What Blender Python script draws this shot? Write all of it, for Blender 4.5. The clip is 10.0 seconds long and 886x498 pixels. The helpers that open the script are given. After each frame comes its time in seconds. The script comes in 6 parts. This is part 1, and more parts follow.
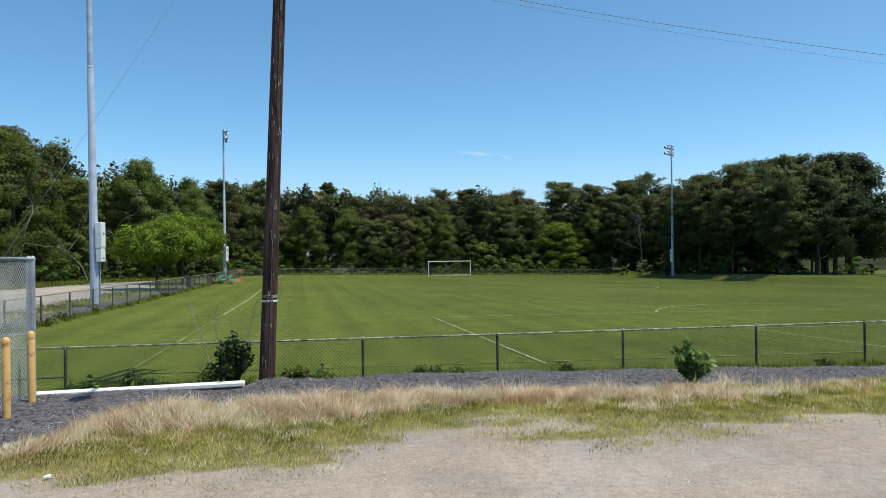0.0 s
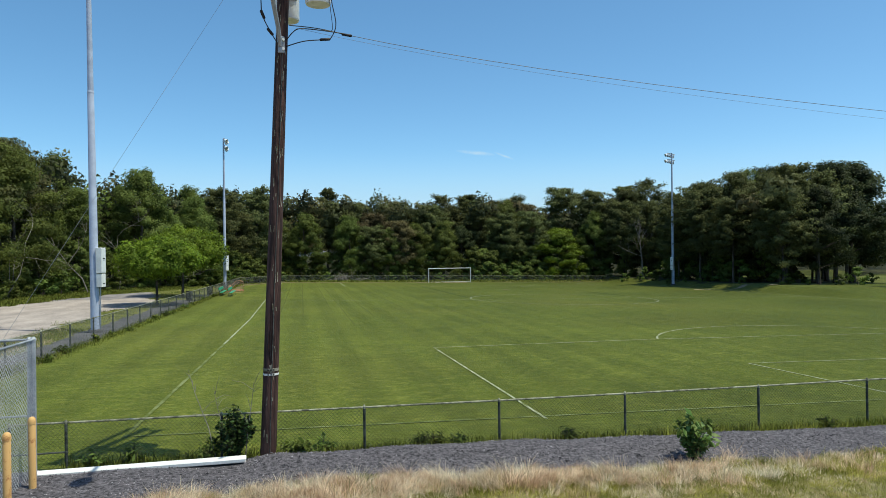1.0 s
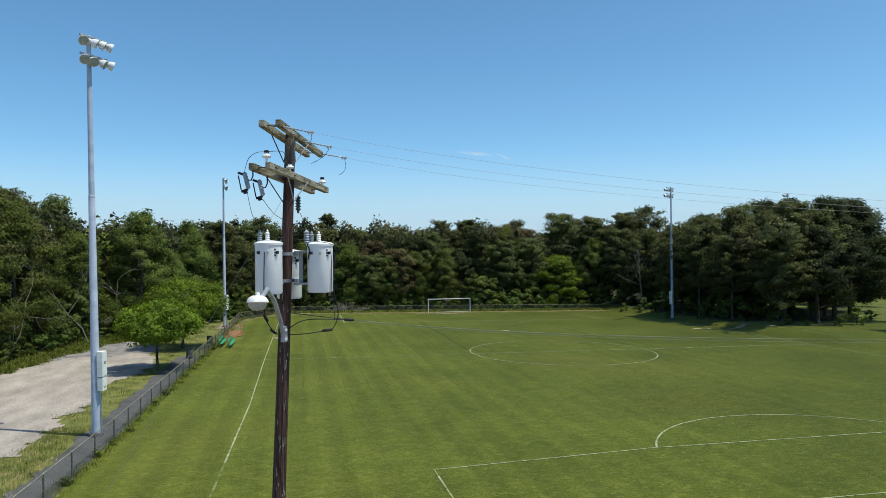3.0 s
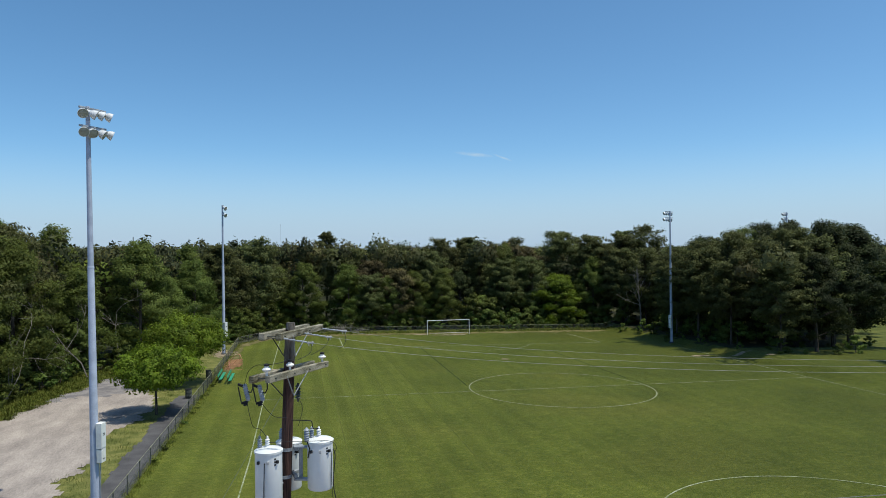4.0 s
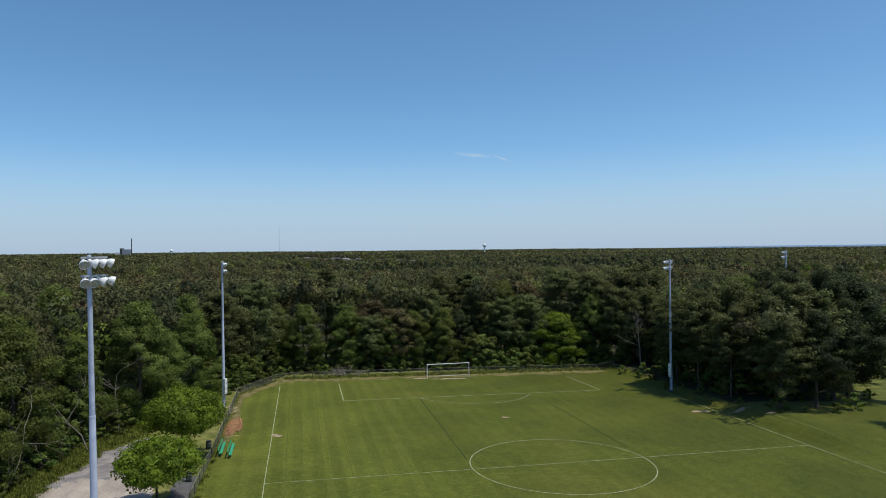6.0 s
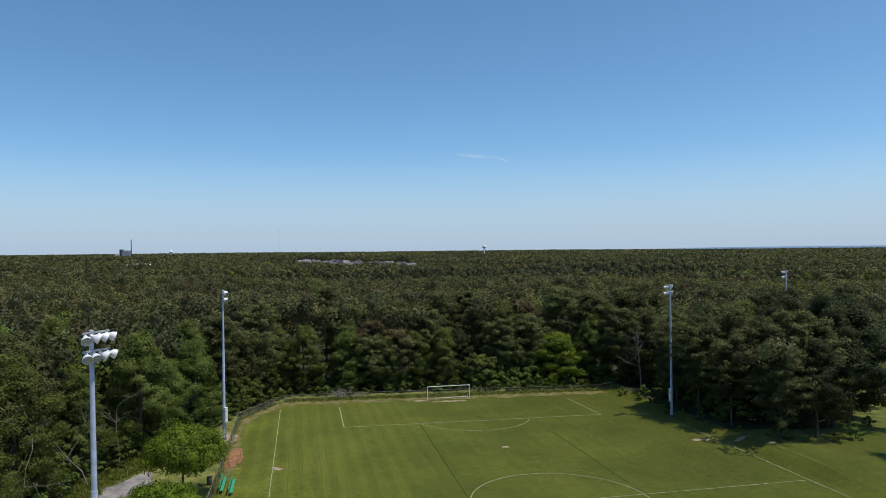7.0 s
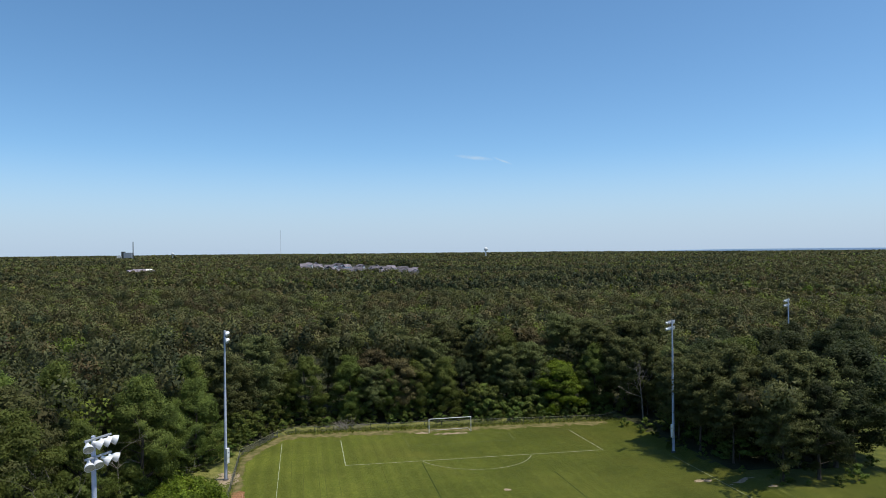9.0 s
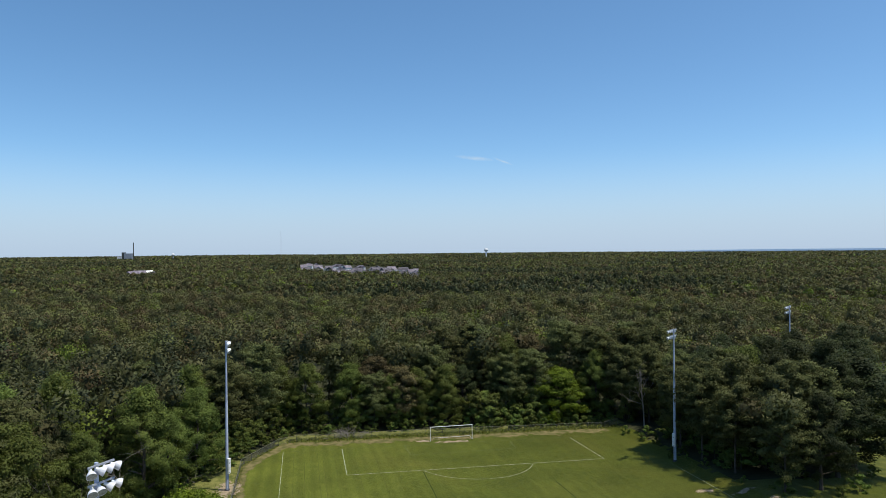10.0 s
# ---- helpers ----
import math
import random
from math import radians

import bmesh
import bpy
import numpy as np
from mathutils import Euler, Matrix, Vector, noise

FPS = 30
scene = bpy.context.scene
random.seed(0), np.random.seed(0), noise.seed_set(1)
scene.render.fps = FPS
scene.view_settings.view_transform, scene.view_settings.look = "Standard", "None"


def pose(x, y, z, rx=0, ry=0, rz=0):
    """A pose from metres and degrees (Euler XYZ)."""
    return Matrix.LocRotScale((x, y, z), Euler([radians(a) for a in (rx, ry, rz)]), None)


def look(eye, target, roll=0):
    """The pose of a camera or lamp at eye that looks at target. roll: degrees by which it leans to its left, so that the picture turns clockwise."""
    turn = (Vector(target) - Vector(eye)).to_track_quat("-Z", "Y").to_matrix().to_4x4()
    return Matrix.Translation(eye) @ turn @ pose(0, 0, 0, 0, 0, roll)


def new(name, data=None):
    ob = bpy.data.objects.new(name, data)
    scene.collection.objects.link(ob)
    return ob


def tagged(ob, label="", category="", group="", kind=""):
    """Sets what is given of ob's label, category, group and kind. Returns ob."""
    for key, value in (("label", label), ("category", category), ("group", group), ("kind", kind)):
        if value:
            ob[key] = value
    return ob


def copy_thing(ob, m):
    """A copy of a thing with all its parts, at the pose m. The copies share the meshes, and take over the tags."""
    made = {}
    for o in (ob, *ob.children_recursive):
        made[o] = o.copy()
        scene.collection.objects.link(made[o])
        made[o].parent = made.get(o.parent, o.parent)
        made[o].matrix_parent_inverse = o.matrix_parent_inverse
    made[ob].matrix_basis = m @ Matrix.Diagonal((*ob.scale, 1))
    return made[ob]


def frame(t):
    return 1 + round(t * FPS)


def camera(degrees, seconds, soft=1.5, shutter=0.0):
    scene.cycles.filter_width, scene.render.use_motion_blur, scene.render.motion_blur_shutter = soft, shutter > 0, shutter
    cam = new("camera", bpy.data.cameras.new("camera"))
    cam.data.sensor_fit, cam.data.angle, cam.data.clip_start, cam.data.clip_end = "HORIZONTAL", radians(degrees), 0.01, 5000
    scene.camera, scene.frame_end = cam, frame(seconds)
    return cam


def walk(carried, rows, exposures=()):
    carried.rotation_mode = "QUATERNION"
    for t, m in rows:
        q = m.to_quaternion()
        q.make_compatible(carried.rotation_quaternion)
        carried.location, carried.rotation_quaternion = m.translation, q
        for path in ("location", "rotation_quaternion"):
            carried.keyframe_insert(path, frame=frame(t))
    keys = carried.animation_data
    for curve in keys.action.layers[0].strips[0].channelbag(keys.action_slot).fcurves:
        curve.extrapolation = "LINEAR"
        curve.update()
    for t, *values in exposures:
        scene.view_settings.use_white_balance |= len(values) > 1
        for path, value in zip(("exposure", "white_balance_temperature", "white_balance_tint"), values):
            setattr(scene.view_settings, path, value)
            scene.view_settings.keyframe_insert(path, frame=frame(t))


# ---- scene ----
cam = camera(65.52, 10.0, soft=0.8)

# seconds, place, yaw (left of +y), pitch, roll in degrees: a drone that climbs straight up
PATH = [
    (0, (0.000, 0.000, 2.616), -11.924, 0.152, -0.689),
    (0.5, (-0.006, 0.023, 3.051), -11.926, 0.119, -0.674),
    (1, (-0.010, 0.038, 3.951), -11.922, 0.089, -0.677),
    (1.5, (-0.016, 0.023, 5.035), -11.923, 0.069, -0.702),
    (2, (-0.025, -0.039, 6.246), -11.932, 0.063, -0.706),
    (2.5, (-0.022, -0.096, 7.636), -11.951, 0.068, -0.684),
    (4, (0.010, -0.103, 12.890), -12.058, 0.109, -0.655),
    (4.5, (0.013, -0.078, 14.741), -12.103, 0.108, -0.658),
    (5, (0.002, -0.052, 16.665), -12.140, 0.077, -0.666),
    (5.5, (-0.032, -0.044, 18.585), -12.161, 0.056, -0.670),
    (7, (-0.161, -0.048, 24.345), -12.200, 0.077, -0.642),
    (7.5, (-0.177, -0.050, 26.087), -12.203, 0.085, -0.619),
    (8, (-0.154, -0.067, 27.543), -12.174, 0.100, -0.598),
    (8.5, (-0.116, -0.072, 28.707), -12.114, 0.131, -0.596),
    (9, (-0.133, -0.027, 29.711), -12.074, 0.158, -0.601),
    (9.5, (-0.203, 0.021, 30.486), -12.062, 0.177, -0.603),
    (10, (-0.265, 0.035, 31.031), -12.048, 0.186, -0.605),
]


def aim(place, yaw, pitch, roll):
    a, b = radians(yaw), radians(pitch)
    ahead = Vector((-math.sin(a) * math.cos(b), math.cos(a) * math.cos(b), math.sin(b)))
    return look(place, Vector(place) + ahead, roll)


walk(cam, [(t, aim(p, yaw, pitch, roll)) for t, p, yaw, pitch, roll in PATH],
     exposures=[(0, 0.42, 6850, -2), (1.2, 0.38, 6850, -2), (2.5, 0.35, 6850, -2), (4.2, 0.09, 6660, 3), (5.5, 0.03, 6720, 5), (6.8, 0.05, 6770, 6), (7.8, 0.14, 6800, 6), (10, 0.21, 6820, 7)])

# ---- light: a high clear-sky sun behind the right shoulder ----
SUN = Vector((0.345, -0.16, 1.0)).normalized()
world = bpy.data.worlds.new("sky")
scene.world = world
world.use_nodes = True
wn = world.node_tree.nodes
sky = wn.new("ShaderNodeTexSky")
sky.sky_type, sky.sun_disc = "NISHITA", False
sky.sun_elevation, sky.sun_rotation = math.asin(SUN.z), math.atan2(SUN.x, SUN.y)
sky.altitude, sky.air_density, sky.dust_density, sky.ozone_density = 0, 0.72, 0.75, 6.0
wn["Background"].inputs["Strength"].default_value = 0.142
rich = wn.new("ShaderNodeHueSaturation")
rich.inputs["Hue"].default_value, rich.inputs["Saturation"].default_value, rich.inputs["Value"].default_value = 0.494, 1.10, 1.05
world.node_tree.links.new(sky.outputs[0], rich.inputs["Color"])
# pale summer haze low over the horizon, all the way round
height, low_sky, haze = wn.new("ShaderNodeSeparateXYZ"), wn.new("ShaderNodeMapRange"), wn.new("ShaderNodeMix")
world.node_tree.links.new(wn.new("ShaderNodeTexCoord").outputs["Generated"], height.inputs[0])
world.node_tree.links.new(height.outputs["Z"], low_sky.inputs["Value"])
low_sky.interpolation_type = "SMOOTHSTEP"
low_sky.inputs["From Min"].default_value, low_sky.inputs["From Max"].default_value = 0.0, 0.15
low_sky.inputs["To Min"].default_value, low_sky.inputs["To Max"].default_value = 0.85, 0.0
haze.data_type = "RGBA"
haze.inputs["B"].default_value = (2.85, 3.7, 5.05, 1)
world.node_tree.links.new(low_sky.outputs[0], haze.inputs["Factor"])
world.node_tree.links.new(rich.outputs[0], haze.inputs["A"])
world.node_tree.links.new(haze.outputs["Result"], wn["Background"].inputs["Color"])
sun = new("sun", bpy.data.lights.new("sun", "SUN"))
sun.data.energy, sun.data.angle, sun.data.color = 3.7, radians(0.53), (1.0, 0.95, 0.86)
sun.matrix_world = look(SUN * 60, (0, 0, 0))

# ---- materials ----
def material(name, dark, light, scale=4.0, rough=0.8, bump=0.3, fine=30.0, metal=0.0, vary=0.0, island=0.0, leaf=0.0, stretch=(1, 1, 1), local=False, spread=(0.35, 0.65), patch=None, crown=0.0):
    """Two colours mixed by coarse and fine grain, with relief; vary and island shift the value from thing to thing and piece to piece."""
    m = bpy.data.materials.new(name)
    m.use_nodes = True
    n, ln = m.node_tree.nodes, m.node_tree.links.new
    bsdf = n["Principled BSDF"]
    where = n.new("ShaderNodeTexCoord").outputs["Object"] if local else n.new("ShaderNodeNewGeometry").outputs["Position"]
    mapped = n.new("ShaderNodeMapping")
    mapped.inputs["Scale"].default_value = stretch
    ln(where, mapped.inputs["Vector"])
    coarse, grain = n.new("ShaderNodeTexNoise"), n.new("ShaderNodeTexNoise")
    for node, s in ((coarse, scale), (grain, fine)):
        node.inputs["Scale"].default_value, node.inputs["Detail"].default_value = s, 4
        ln(mapped.outputs[0], node.inputs["Vector"])
    add = n.new("ShaderNodeMath")
    add.operation = "MULTIPLY_ADD"
    add.inputs[1].default_value, add.inputs[2].default_value = 0.5, -0.25
    ln(grain.outputs[0], add.inputs[0])
    both = n.new("ShaderNodeMath")
    ln(coarse.outputs[0], both.inputs[0])
    ln(add.outputs[0], both.inputs[1])
    span = n.new("ShaderNodeMapRange")
    span.inputs["From Min"].default_value, span.inputs["From Max"].default_value = spread
    ln(both.outputs[0], span.inputs["Value"])
    mix = n.new("ShaderNodeMix")
    mix.data_type = "RGBA"
    mix.inputs["A"].default_value, mix.inputs["B"].default_value = (*dark, 1), (*light, 1)
    ln(span.outputs[0], mix.inputs["Factor"])
    colour = mix.outputs["Result"]
    if leaf and patch:
        wide, reach, tint = n.new("ShaderNodeTexNoise"), n.new("ShaderNodeMapRange"), n.new("ShaderNodeMix")
        wide.inputs["Scale"].default_value, wide.inputs["Detail"].default_value, wide.inputs["Distortion"].default_value = 0.035, 3, 0.8
        ln(where, wide.inputs["Vector"])
        reach.inputs["From Min"].default_value, reach.inputs["From Max"].default_value, reach.inputs["To Max"].default_value = 0.42, 0.66, 0.7
        ln(wide.outputs[0], reach.inputs["Value"])
        tint.data_type = "RGBA"
        ln(reach.outputs[0], tint.inputs["Factor"])
        ln(colour, tint.inputs["A"])
        tint.inputs["B"].default_value = (*patch, 1)
        colour = tint.outputs["Result"]
    if crown:
        tone = n.new("ShaderNodeAttribute")
        tone.attribute_name = "crown"
    for amount, socket in ((crown, tone.outputs["Fac"] if crown else None), (vary, n.new("ShaderNodeObjectInfo").outputs["Random"]), (island, n.new("ShaderNodeNewGeometry").outputs["Random Per Island"])):
        if amount:
            hsv, to, hue = n.new("ShaderNodeHueSaturation"), n.new("ShaderNodeMapRange"), n.new("ShaderNodeMapRange")
            to.inputs["To Min"].default_value, to.inputs["To Max"].default_value = 1 - amount, 1 + amount
            hue.inputs["To Min"].default_value, hue.inputs["To Max"].default_value = 0.5 - amount * 0.07, 0.5 + amount * 0.05
            ln(socket, to.inputs["Value"])
            ln(socket, hue.inputs["Value"])
            ln(to.outputs[0], hsv.inputs["Value"])
            ln(hue.outputs[0], hsv.inputs["Hue"])
            ln(colour, hsv.inputs["Color"])
            colour = hsv.outputs[0]
    ln(colour, bsdf.inputs["Base Color"])
    bsdf.inputs["Roughness"].default_value, bsdf.inputs["Metallic"].default_value = rough, metal
    bsdf.inputs["Specular IOR Level"].default_value = 0.15 if leaf else 0.25
    if bump:
        relief = n.new("ShaderNodeBump")
        relief.inputs["Strength"].default_value, relief.inputs["Distance"].default_value = bump, 0.6 / fine
        ln(grain.outputs[0], relief.inputs["Height"])
        ln(relief.outputs[0], bsdf.inputs["Normal"])
    if leaf:
        thin, blend = n.new("ShaderNodeBsdfTranslucent"), n.new("ShaderNodeMixShader")
        ln(colour, thin.inputs["Color"])
        blend.inputs[0].default_value = leaf
        ln(bsdf.outputs[0], blend.inputs[1])
        ln(thin.outputs[0], blend.inputs[2])
        ln(blend.outputs[0], n["Material Output"].inputs["Surface"])
    return m


def turf_material():
    """Mown grass: stripes along the pitch, dry yellow patches, clover-dark patches and fine blades."""
    m = bpy.data.materials.new("mown_turf")
    m.use_nodes = True
    n, ln = m.node_tree.nodes, m.node_tree.links.new
    bsdf = n["Principled BSDF"]
    pos = n.new("ShaderNodeNewGeometry").outputs["Position"]

    def noise_at(scale, detail=4, stretch=(1, 1, 1), distort=0.0):
        mp, t = n.new("ShaderNodeMapping"), n.new("ShaderNodeTexNoise")
        mp.inputs["Scale"].default_value = stretch
        ln(pos, mp.inputs["Vector"])
        ln(mp.outputs[0], t.inputs["Vector"])
        t.inputs["Scale"].default_value, t.inputs["Detail"].default_value, t.inputs["Distortion"].default_value = scale, detail, distort
        return t.outputs[0]

    def remap(v, a, b, lo=0.0, hi=1.0):
        r = n.new("ShaderNodeMapRange")
        r.inputs["From Min"].default_value, r.inputs["From Max"].default_value = a, b
        r.inputs["To Min"].default_value, r.inputs["To Max"].default_value = lo, hi
        ln(v, r.inputs["Value"])
        return r.outputs[0]

    def mixed(f, a, b):
        x = n.new("ShaderNodeMix")
        x.data_type = "RGBA"
        ln(f, x.inputs["Factor"])
        for s, v in (("A", a), ("B", b)):
            if isinstance(v, tuple):
                x.inputs[s].default_value = (*v, 1)
            else:
                ln(v, x.inputs[s])
        return x.outputs["Result"]

    stripes = n.new("ShaderNodeTexWave")
    stripes.bands_direction, stripes.wave_profile = "X", "SIN"
    stripes.inputs["Scale"].default_value, stripes.inputs["Distortion"].default_value = 0.16, 1.6
    stripes.inputs["Detail Scale"].default_value = 0.3
    ln(pos, stripes.inputs["Vector"])
    base = mixed(remap(noise_at(0.35), 0.3, 0.7), TURF_DARK, TURF_LIGHT)
    base = mixed(remap(noise_at(0.055, 3, distort=0.6), 0.50, 0.72, 0, 0.75), base, TURF_DRY)
    base = mixed(remap(noise_at(3.6, 6, (0.7, 1.0, 1.0), 0.8), 0.48, 0.64, 0, 0.46), base, TURF_STRAW)
    base = mixed(remap(noise_at(1.0, 5, (1.5, 0.045, 1.0), 0.4), 0.50, 0.68, 0, 0.14), base, TURF_STRAW)
    base = mixed(remap(noise_at(9, 7), 0.44, 0.60, 0, 0.55), base, TURF_DEEP)
    base = mixed(remap(noise_at(24, 4), 0.50, 0.62, 0, 0.50), base, TURF_STRAW)
    hsv = n.new("ShaderNodeHueSaturation")
    ln(base, hsv.inputs["Color"])
    # the stripes show best on the west side of the pitch
    side, even, swing = n.new("ShaderNodeSeparateXYZ"), remap(stripes.outputs[0], 0.2, 0.8, -1, 1), n.new("ShaderNodeMath")
    ln(pos, side.inputs[0])
    swing.operation = "MULTIPLY_ADD"
    ln(even, swing.inputs[0])
    ln(remap(side.outputs["X"], 2, 24, 0.085, 0.025), swing.inputs[1])
    ln(remap(side.outputs["X"], -4, 48, 1.14, 0.79), swing.inputs[2])     # darker towards the east
    value = swing.outputs[0]
    for layer in (remap(noise_at(1.3, 8, (0.7, 1.3, 1), 0.5), 0.36, 0.64, 0.93, 1.08), remap(noise_at(5.5, 6), 0.36, 0.64, 0.90, 1.11), remap(noise_at(0.09, 4, distort=0.5), 0.35, 0.65, 0.88, 1.12)):
        times = n.new("ShaderNodeMath")
        times.operation = "MULTIPLY"
        ln(value, times.inputs[0])
        ln(layer, times.inputs[1])
        value = times.outputs[0]
    ln(value, hsv.inputs["Value"])
    ln(hsv.outputs[0], bsdf.inputs["Base Color"])
    bsdf.inputs["Roughness"].default_value, bsdf.inputs["Specular IOR Level"].default_value = 0.9, 0.04
    bsdf.inputs["Sheen Weight"].default_value, bsdf.inputs["Sheen Roughness"].default_value = 0.20, 0.32
    bsdf.inputs["Sheen Tint"].default_value = (0.80, 0.90, 0.46, 1)
    relief = n.new("ShaderNodeBump")
    relief.inputs["Strength"].default_value, relief.inputs["Distance"].default_value = 0.8, 0.09
    ln(noise_at(14, 5), relief.inputs["Height"])
    ln(relief.outputs[0], bsdf.inputs["Normal"])
    return m


TURF_DARK, TURF_LIGHT, TURF_DRY, TURF_STRAW, TURF_DEEP = (0.054, 0.070, 0.008), (0.082, 0.096, 0.012), (0.106, 0.100, 0.018), (0.164, 0.166, 0.034), (0.043, 0.061, 0.006)
TURF = turf_material()
ROUGH_GRASS = material("rough_grass", (0.075, 0.090, 0.018), (0.19, 0.185, 0.055), 0.8, 0.95, 0.6, 9)
MEADOW = material("meadow_grass", (0.050, 0.068, 0.010), (0.120, 0.128, 0.026), 0.5, 0.95, 0.6, 9)
DRY_TURF = material("parched_turf", (0.085, 0.085, 0.022), (0.19, 0.155, 0.070), 0.9, 0.95, 0.5, 12)
FOREST_FLOOR = material("forest_floor", (0.020, 0.024, 0.010), (0.060, 0.060, 0.024), 0.15, 0.95, 0.5, 3)
SAND = material("sandy_gravel", (0.22, 0.188, 0.172), (0.42, 0.362, 0.322), 0.45, 0.95, 0.5, 5, stretch=(1.5, 0.55, 1), spread=(0.24, 0.74))
OLD_ROAD = material("worn_road", (0.15, 0.14, 0.145), (0.27, 0.245, 0.24), 0.9, 0.95, 0.4, 8)
MILLINGS = material("dark_millings", (0.020, 0.019, 0.022), (0.150, 0.136, 0.151), 16.0, 0.95, 1.0, 60, spread=(0.32, 0.68))
ASPHALT = material("worn_asphalt", (0.065, 0.062, 0.066), (0.11, 0.105, 0.108), 0.7, 0.9, 0.4, 30)
LINE_PAINT = material("field_paint", (0.13, 0.16, 0.05), (0.35, 0.37, 0.25), 2.4, 0.9, 0.3, 9, spread=(0.30, 0.66))
FAINT_PAINT = material("faded_field_paint", (0.080, 0.10, 0.016), (0.185, 0.21, 0.085), 1.6, 0.9, 0.3, 14, spread=(0.35, 0.70))
CLAY = material("red_clay", (0.15, 0.085, 0.035), (0.30, 0.15, 0.075), 1.8, 0.95, 0.5, 14)
DRY_SOIL = material("bare_soil", (0.22, 0.17, 0.11), (0.36, 0.29, 0.20), 2.5, 0.95, 0.5, 20)
OAK_LEAF = material("oak_foliage", (0.064, 0.092, 0.022), (0.181, 0.229, 0.055), 0.6, 0.62, 0, 7, patch=(0.105, 0.130, 0.030), vary=0.26, island=0.13, leaf=0.44, spread=(0.36, 0.62))
DARK_LEAF = material("dark_foliage", (0.021, 0.034, 0.013), (0.061, 0.082, 0.029), 0.6, 0.6, 0, 7, patch=(0.050, 0.060, 0.021), vary=0.22, island=0.13, leaf=0.34, spread=(0.36, 0.62))
PINE_LEAF = material("pine_needles", (0.058, 0.073, 0.026), (0.153, 0.171, 0.061), 0.6, 0.7, 0, 8, patch=(0.098, 0.104, 0.040), vary=0.26, island=0.13, leaf=0.36, spread=(0.36, 0.62))
RUSSET_LEAF = material("russet_needles", (0.069, 0.063, 0.029), (0.142, 0.120, 0.050), 0.6, 0.7, 0, 8, vary=0.2, island=0.13, leaf=0.22, spread=(0.36, 0.62))
FRESH_LEAF = material("fresh_foliage", (0.066, 0.104, 0.010), (0.188, 0.262, 0.026), 0.9, 0.6, 0, 8, vary=0.10, island=0.13, leaf=0.40, spread=(0.36, 0.62))
SHRUB_LEAF = material("shrub_foliage", (0.058, 0.091, 0.021), (0.151, 0.196, 0.043), 0.9, 0.6, 0, 9, vary=0.3, island=0.13, leaf=0.38, spread=(0.36, 0.62))
BARK = material("bark", (0.035, 0.028, 0.022), (0.12, 0.10, 0.08), 2.0, 0.95, 0.8, 14, stretch=(3, 3, 0.6))
DEAD_WOOD = material("dead_wood", (0.16, 0.14, 0.12), (0.30, 0.27, 0.24), 3.0, 0.9, 0.4, 18, stretch=(2, 2, 0.4))
POLE_WOOD = material("creosoted_wood", (0.026, 0.013, 0.011), (0.105, 0.055, 0.045), 5.0, 0.75, 0.9, 26, stretch=(3.5, 3.5, 0.22))
ARM_WOOD = material("weathered_timber", (0.10, 0.088, 0.050), (0.36, 0.33, 0.26), 4.0, 0.9, 0.8, 40, stretch=(1, 0.3, 3))
POLE_TOP = material("bleached_wood", (0.060, 0.048, 0.040), (0.19, 0.165, 0.14), 6.0, 0.9, 0.9, 30, stretch=(3.5, 3.5, 0.3))
GALV = material("galvanised_steel", (0.25, 0.27, 0.30), (0.40, 0.42, 0.45), 3.0, 0.55, 0.1, 30, metal=0.3)
LIGHT_POLE = material("light_pole_steel", (0.36, 0.40, 0.51), (0.46, 0.51, 0.63), 1.5, 0.5, 0.05, 20)
FENCE_WIRE = material("fence_wire", (0.15, 0.155, 0.15), (0.28, 0.285, 0.275), 6.0, 0.6, 0.2, 50, metal=0.2)
POST_STEEL = material("dark_post_steel", (0.022, 0.027, 0.022), (0.085, 0.092, 0.078), 9.0, 0.8, 0.3, 50)
OLD_STEEL = material("weathered_steel", (0.040, 0.045, 0.042), (0.12, 0.125, 0.11), 6.0, 0.7, 0.3, 50, metal=0.2)
RAIL_STEEL = material("rail_steel", (0.10, 0.10, 0.07), (0.40, 0.39, 0.28), 7.0, 0.6, 0.3, 50, metal=0.15)
TANK = material("tank_enamel", (0.70, 0.72, 0.73), (0.76, 0.78, 0.79), 1.2, 0.4, 0.02, 8)
WHITE = material("white_paint", (0.66, 0.66, 0.64), (0.80, 0.80, 0.78), 3.0, 0.6, 0.15, 30)
PORCELAIN = material("porcelain", (0.72, 0.72, 0.71), (0.82, 0.82, 0.82), 3.0, 0.25, 0, 30)
GREY_PORCELAIN = material("grey_porcelain", (0.25, 0.28, 0.33), (0.36, 0.39, 0.44), 3.0, 0.3, 0, 30)
RUBBER = material("black_rubber", (0.012, 0.012, 0.014), (0.03, 0.03, 0.034), 8.0, 0.6, 0.1, 40)
BOLLARD = material("faded_yellow_paint", (0.38, 0.16, 0.055), (0.64, 0.38, 0.15), 9.0, 0.7, 0.3, 40, spread=(0.26, 0.46))
WIRE = material("aluminium_wire", (0.30, 0.30, 0.31), (0.42, 0.42, 0.43), 3.0, 0.7, 0, 30)
SERVICE_WIRE = material("dull_aluminium_wire", (0.13, 0.13, 0.125), (0.21, 0.21, 0.20), 3.0, 0.7, 0, 30)
REFLECTOR = material("reflector", (0.66, 0.67, 0.69), (0.80, 0.81, 0.83), 3.0, 0.35, 0, 30, metal=0.1)
LENS = material("lamp_glass", (0.30, 0.30, 0.27), (0.42, 0.42, 0.38), 8.0, 0.15, 0, 30)
